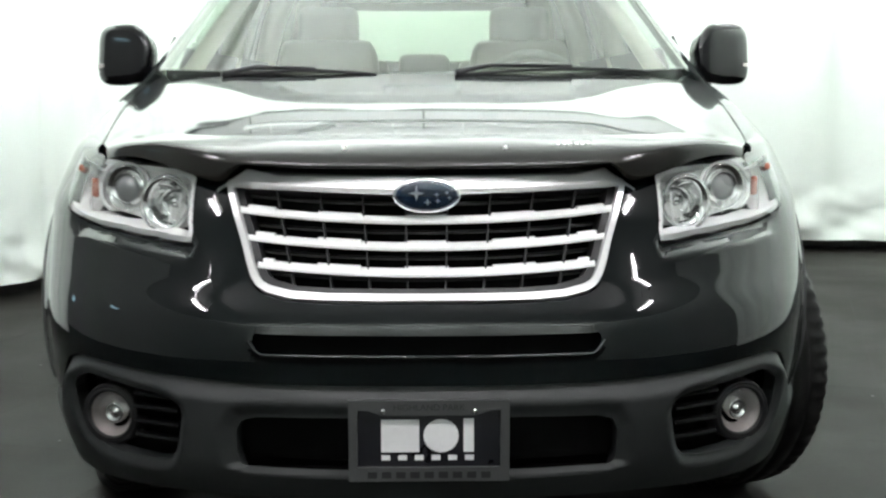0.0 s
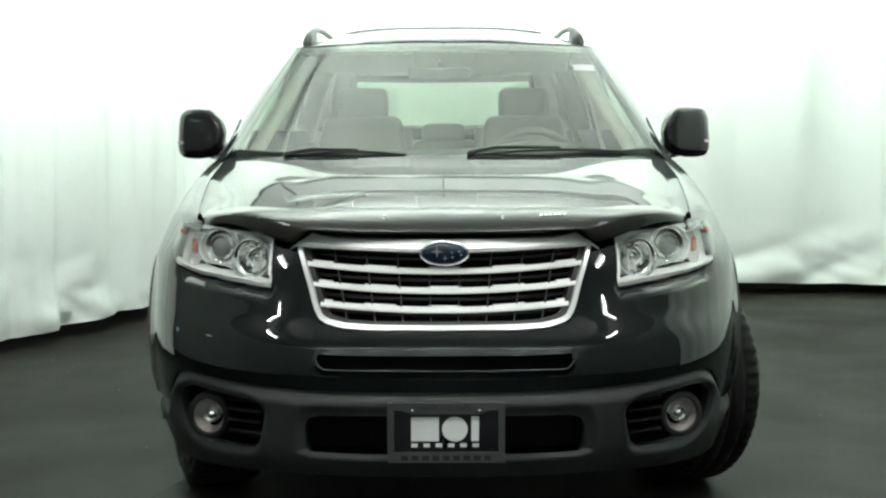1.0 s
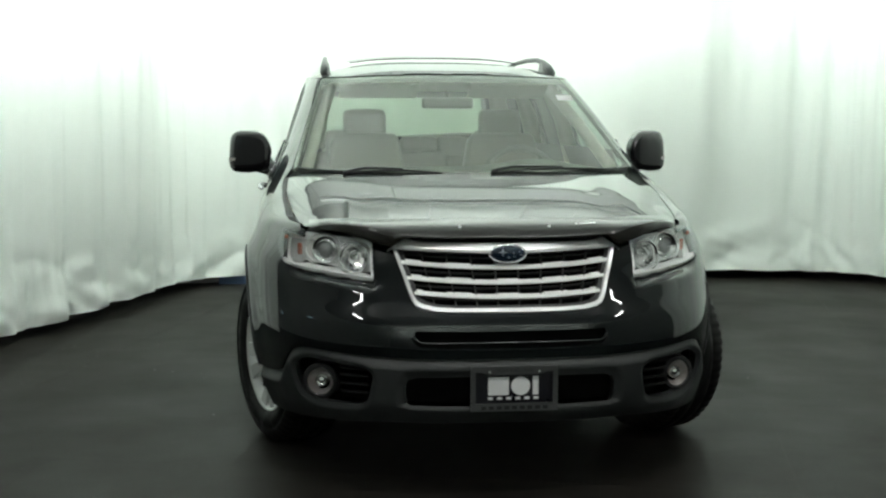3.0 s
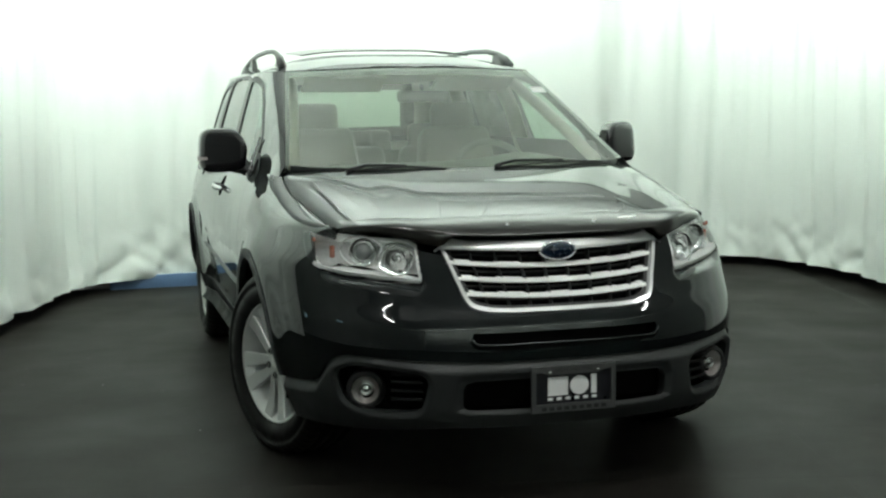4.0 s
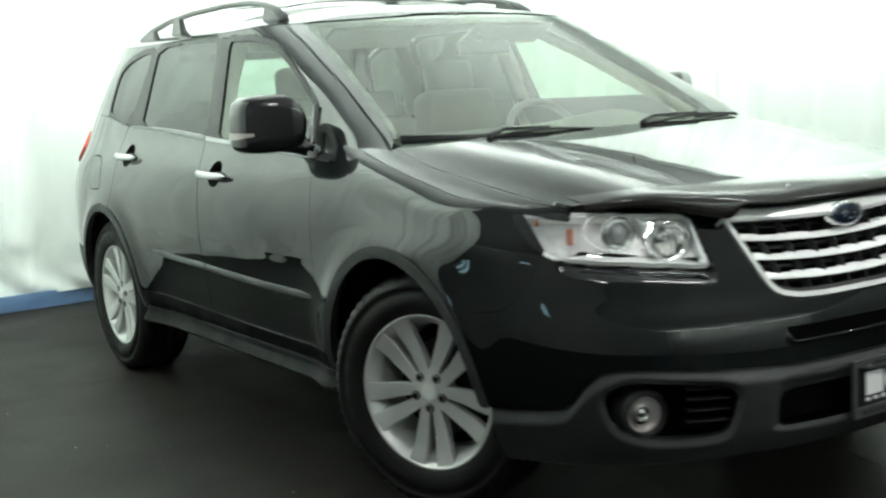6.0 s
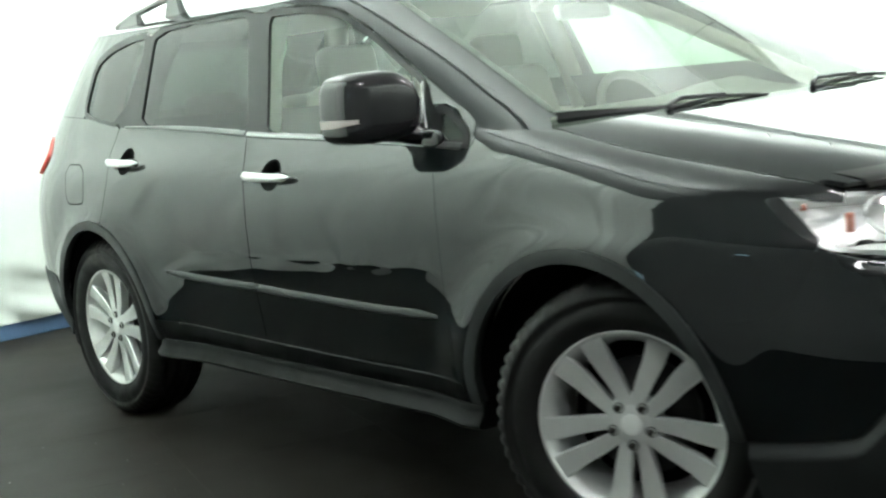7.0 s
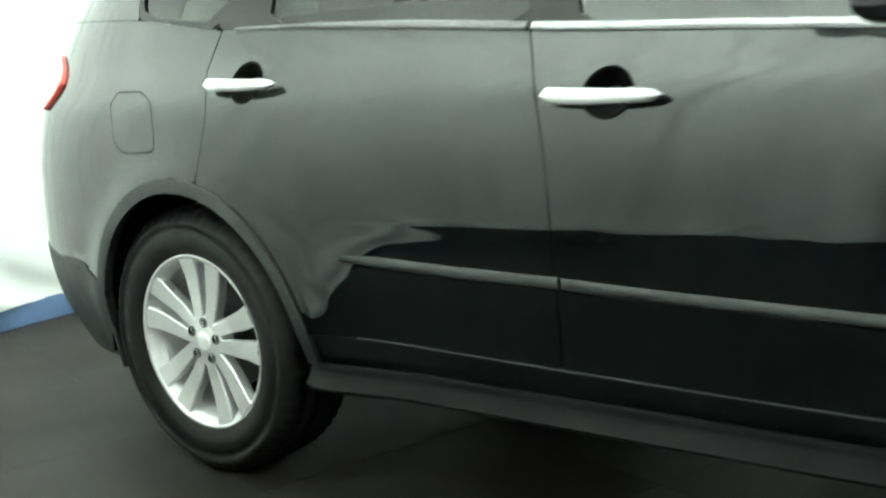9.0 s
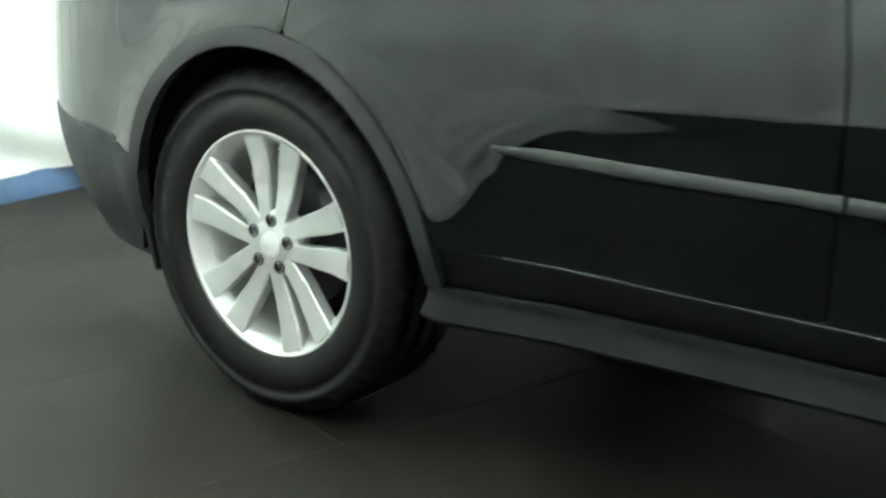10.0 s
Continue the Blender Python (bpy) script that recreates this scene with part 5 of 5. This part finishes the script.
def drape():
    pts = [Vector((*p, 0)) for p in LINE]
    dense = []
    for i in range(len(pts) - 1):
        a, b, c, d = pts[max(i - 1, 0)], pts[i], pts[i + 1], pts[min(i + 2, len(pts) - 1)]
        for k in range(24):
            t = k / 24
            dense.append(.5 * (2 * b + (c - a) * t + (2 * a - 5 * b + 4 * c - d) * t * t + (3 * b - a - 3 * c + d) * t**3))
    step, run, line = .022, 0.0, [dense[0]]
    for p, q in zip(dense, dense[1:]):
        run += (q - p).length
        if run >= step:
            line.append(q)
            run = 0.0
    rows = [.085, .09] + [.10 + .025 * k for k in range(21)] + [.66 + .1 * k for k in range(10)] + [1.7 + .21 * k for k in range(8)]
    verts, faces = [], []
    for i, p in enumerate(line):
        d = (line[min(i + 1, len(line) - 1)] - line[max(i - 1, 0)]).normalized()
        nrm = Vector((d.y, -d.x, 0))
        u = i * step
        hem = .006 * math.sin(u * 1.7) + .03 * noise.noise(Vector((u * 1.1, 7, 0)))
        for z in rows:
            soft = noise.noise(Vector((u * 2.1, 0, z * .10)))
            fold = .085 * soft + .060 * noise.noise(Vector((u * 6.2, 3, z * .16))) + .030 * noise.noise(Vector((u * 14, 5, z * .3)))
            fold += .034 * crease(u * 3.3, z * .12) + .014 * crease(u * 9.0 + z * .5, z * .5)
            low = max(0, 1 - z / .62)
            crush = low * (.034 * crease(u * 2.8 + z * 3.0, z * 2.0) + .027 * crease(u * 5.6 - z * 4.2, z * 3.4) + .016 * noise.noise(Vector((u * 11 + z * 8, 6, z * 9))))
            q = p + nrm * (fold + crush - .02 * low * low)
            verts.append((q.x, q.y, z + (hem if z < .08 else hem * low)))
    n = len(rows)
    for i in range(len(line) - 1):
        for k in range(n - 1):
            faces.append((i * n + k, i * n + k + 1, (i + 1) * n + k + 1, (i + 1) * n + k))
    return verts, faces


curtain = put("curtain", *drape(), CLOTH)
v, f = tube([(x, y, 3.19) for x, y in LINE], .022, 8)
rail = tagged(put("curtain_rail", v, f, BLACK), "dark curtain rail hung from the ceiling on rods", "curtain rail", kind="structure")
for x, y in LINE[::2]:
    v, f = tube([(x, y, 3.19), (x, y, HIGH)], .006, 6)
    put("rod", v, f, BLACK, rail)
tagged(curtain, "white cloth backdrop curtain with crumpled hem", "curtain", kind="structure")
for nm, size, at in (("wall_back", (12, .2, HIGH), (0, 5.2, HIGH / 2)), ("wall_right", (.2, 14, HIGH), (5.0, -1.7, HIGH / 2)), ("wall_front", (12, .2, HIGH), (0, -8.6, HIGH / 2))):
    bm = bmesh.new()
    box(bm, size, at)
    tagged(part(nm, bm, WALLPAINT, None), "plain grey painted wall", "wall", kind="structure")
# the wall with two windows, beyond the end of the curtain
bm = bmesh.new()
for y0, y1, z0, z1 in ((-8.7, -.9, 0, HIGH), (-.9, -.45, 0, 1.85), (-.9, -.45, 2.15, HIGH), (-.45, 1.5, 0, HIGH), (1.5, 1.8, 0, .8), (1.5, 1.8, 1.15, HIGH), (1.8, 5.3, 0, HIGH)):
    box(bm, (.2, y1 - y0, z1 - z0), (-5.2, (y0 + y1) / 2, (z0 + z1) / 2))
tagged(part("wall_left", bm, WALLPAINT, None), "grey painted wall with two window openings", "wall", kind="structure")
for k, (y0, y1, z0, z1) in enumerate(((-.9, -.45, 1.85, 2.15), (1.5, 1.8, .8, 1.15))):
    e = tagged(new("window_%d" % (k + 1)), "small white-framed window with daylight outside", "window", kind="structure")
    bm = bmesh.new()
    for y in (y0 + .02, (y0 + y1) / 2, y1 - .02):
        box(bm, (.05, .04, z1 - z0), (-5.18, y, (z0 + z1) / 2), bevel=.004)
    for z in (z0 + .02, z1 - .02):
        box(bm, (.046, y1 - y0, .04), (-5.18, (y0 + y1) / 2, z), bevel=.004)
    part("window_frame", bm, LAMPFRAME, e)
    pane = put("pane", [(-5.19, y0, z0), (-5.19, y1, z0), (-5.19, y1, z1), (-5.19, y0, z1)], [(0, 1, 2, 3)], LENS, e)
    pane.visible_shadow = False
bm = bmesh.new()
box(bm, (.05, 4.5, 3.0), (-5.8, .45, 1.5))
tagged(part("backdrop", bm, DAYLIGHT, None), "pale blue daylight outside the windows", "backdrop", kind="structure")
bm = bmesh.new()
box(bm, (3.0, .03, .105), (.1, 5.03, .0525), (0, 0, .9), bevel=.006)
tagged(part("baseboard", bm, BLUEBASE, None), "blue painted baseboard along the back wall", "baseboard", kind="structure")
# the baseboard goes on in the curtain's shade, put in as black
bm = bmesh.new()
box(bm, (2.6, .02, .105), (2.905, 5.088, .0525), bevel=.004)
tagged(part("baseboard", bm, BLACK, None), "baseboard behind the curtain, blackened for the shade there", "baseboard", kind="structure")
bm = bmesh.new()
box(bm, (12, 15, .2), (0, -1.7, HIGH + .1))
tagged(part("ceiling", bm, CEILPAINT, None), "plain ceiling painted a flat off-white", "ceiling", kind="structure")


def tube_light(half=.6, kind_of="single", glow=BARETUBE):
    e = tagged(new("tube_light"), kind_of + " bare fluorescent tube on a narrow white hanging batten", "tube light", "tube lights")
    bm = bmesh.new()
    box(bm, (2 * half + .04, .05, .04), (0, 0, -.02), bevel=.008)
    part("batten", bm, LAMPFRAME, e)
    v, f = tube([(-half, 0, -.12), (half, 0, -.12)], .017, 10)
    put("lamp_tube", v, f, glow, e, "glowing white fluorescent tube")
    for x in (-half - .005, half + .005):
        bm = bmesh.new()
        box(bm, (.02, .04, .11), (x, 0, -.09), bevel=.004)
        part("lamp_holder", bm, LAMPFRAME, e)
    for x in (-.6 * half, .6 * half):
        v, f = tube([(x, 0, -.01), (x, 0, HIGH - HANG)], .004, 6)
        put("hanger", v, f, LAMPFRAME, e)
    return e


def wall_washer(lip):
    e = tagged(new("wall_washer"), "unseen white shaded tube lamp hung under the ceiling, washing the wall", "wall washer", "wall washers along the walls")
    bm = bmesh.new()
    box(bm, (1.25, .100, .012), (0, -.0225, -.17), bevel=.003)
    box(bm, (1.25, .010, lip), (0, -.067, -.171 + lip / 2), bevel=.003)
    part("trough", bm, LAMPFRAME, e)
    v, f = tube([(-.6, .015, -.125), (.6, .015, -.125)], .017, 10)
    put("lamp_tube", v, f, TUBE, e, "glowing white fluorescent tube")
    for x in (-.4, .4):
        v, f = tube([(x, -.05, -.165), (x, -.05, HIGH - HANG)], .004, 6)
        put("hanger", v, f, LAMPFRAME, e)
    for x in (-.61, .61):
        bm = bmesh.new()
        box(bm, (.02, .04, .06), (x, 0, -.14), bevel=.004)
        part("lamp_holder", bm, LAMPFRAME, e)
    return e


# trough lamps along the curtains, bare tubes over the open side of the room
first = wall_washer(.05)
first.matrix_basis = pose(-.6, 3.95, HANG)
ROWS = [(x, 3.95, 0) for x in (.65, 1.9)]
ROWS += [(2.78 - .04 * k, 3.4 - 1.25 * k, -92) for k in range(3)]
ROWS += [(-.82 - .41 * k, 3.17 - 1.18 * k, 71) for k in range(3)]
for x, y, r in ROWS:
    copy_thing(first, pose(x, y, HANG, 0, 0, r))
# added unseen lamps: they brighten the front wall that the car's nose mirrors
first = wall_washer(.05)
first.matrix_basis = pose(-3.8, -7.8, HANG, 0, 0, 180)
for x in (-1.9, 0, 1.9, 3.8):
    copy_thing(first, pose(x, -7.8, HANG, 0, 0, 180))
first = tube_light()
first.matrix_basis = pose(-.65, -2.1, HANG, 0, 0, 4)
short = tube_light(.32, "short")
short.matrix_basis = pose(2.80, -2.35, HANG, 0, 0, 98)
copy_thing(short, pose(-2.9, -2.2, HANG, 0, 0, 80))
copy_thing(first, pose(.75, -2.05, HANG, 0, 0, 4))


# ---- floor tiles, laid at an angle to the walls ----
SIDE, TURN = .72, -16
v, f = prism([(0, 0), (SIDE - .001, 0), (SIDE - .001, SIDE - .001), (0, SIDE - .001)], -.006, 0, lambda u, w, d: (u, w, d))
first = None
for i in range(-13, 9):
    for j in range(-14, 10):
        at = pose(1.30 * math.cos(radians(TURN)), 1.30 * math.sin(radians(TURN)), 0, 0, 0, TURN) @ Vector((i * SIDE, j * SIDE, 0))
        if not (-5.5 < at.x < 4.9 and -8.5 < at.y < 5.3):
            continue
        if first is None:
            first = put("floor_tile", v, f, FLOORMAT, floor, smooth=False)
            tile = first
        else:
            tile = new("floor_tile", first.data)
            tile.parent = floor
        tile.matrix_basis = pose(at.x, at.y, 0, 0, 0, TURN)
bm = bmesh.new()
rng = random.Random(5)
for k in range(46):
    x, y = (rng.uniform(-2.3, -1.15), rng.uniform(1.2, 2.6)) if k < 26 else (rng.uniform(-2.0, 3.2), rng.uniform(-2.6, 1.0))
    r = rng.uniform(.0012, .004)
    box(bm, (r * 2, r * rng.uniform(1, 2.5), r * .6), (x, y, r * .3), (0, 0, rng.uniform(0, 180)))
tagged(part("floor_crumbs", bm, GREYMARK, None), "small pale crumbs and flecks scattered on the floor", "debris", kind="stuff")
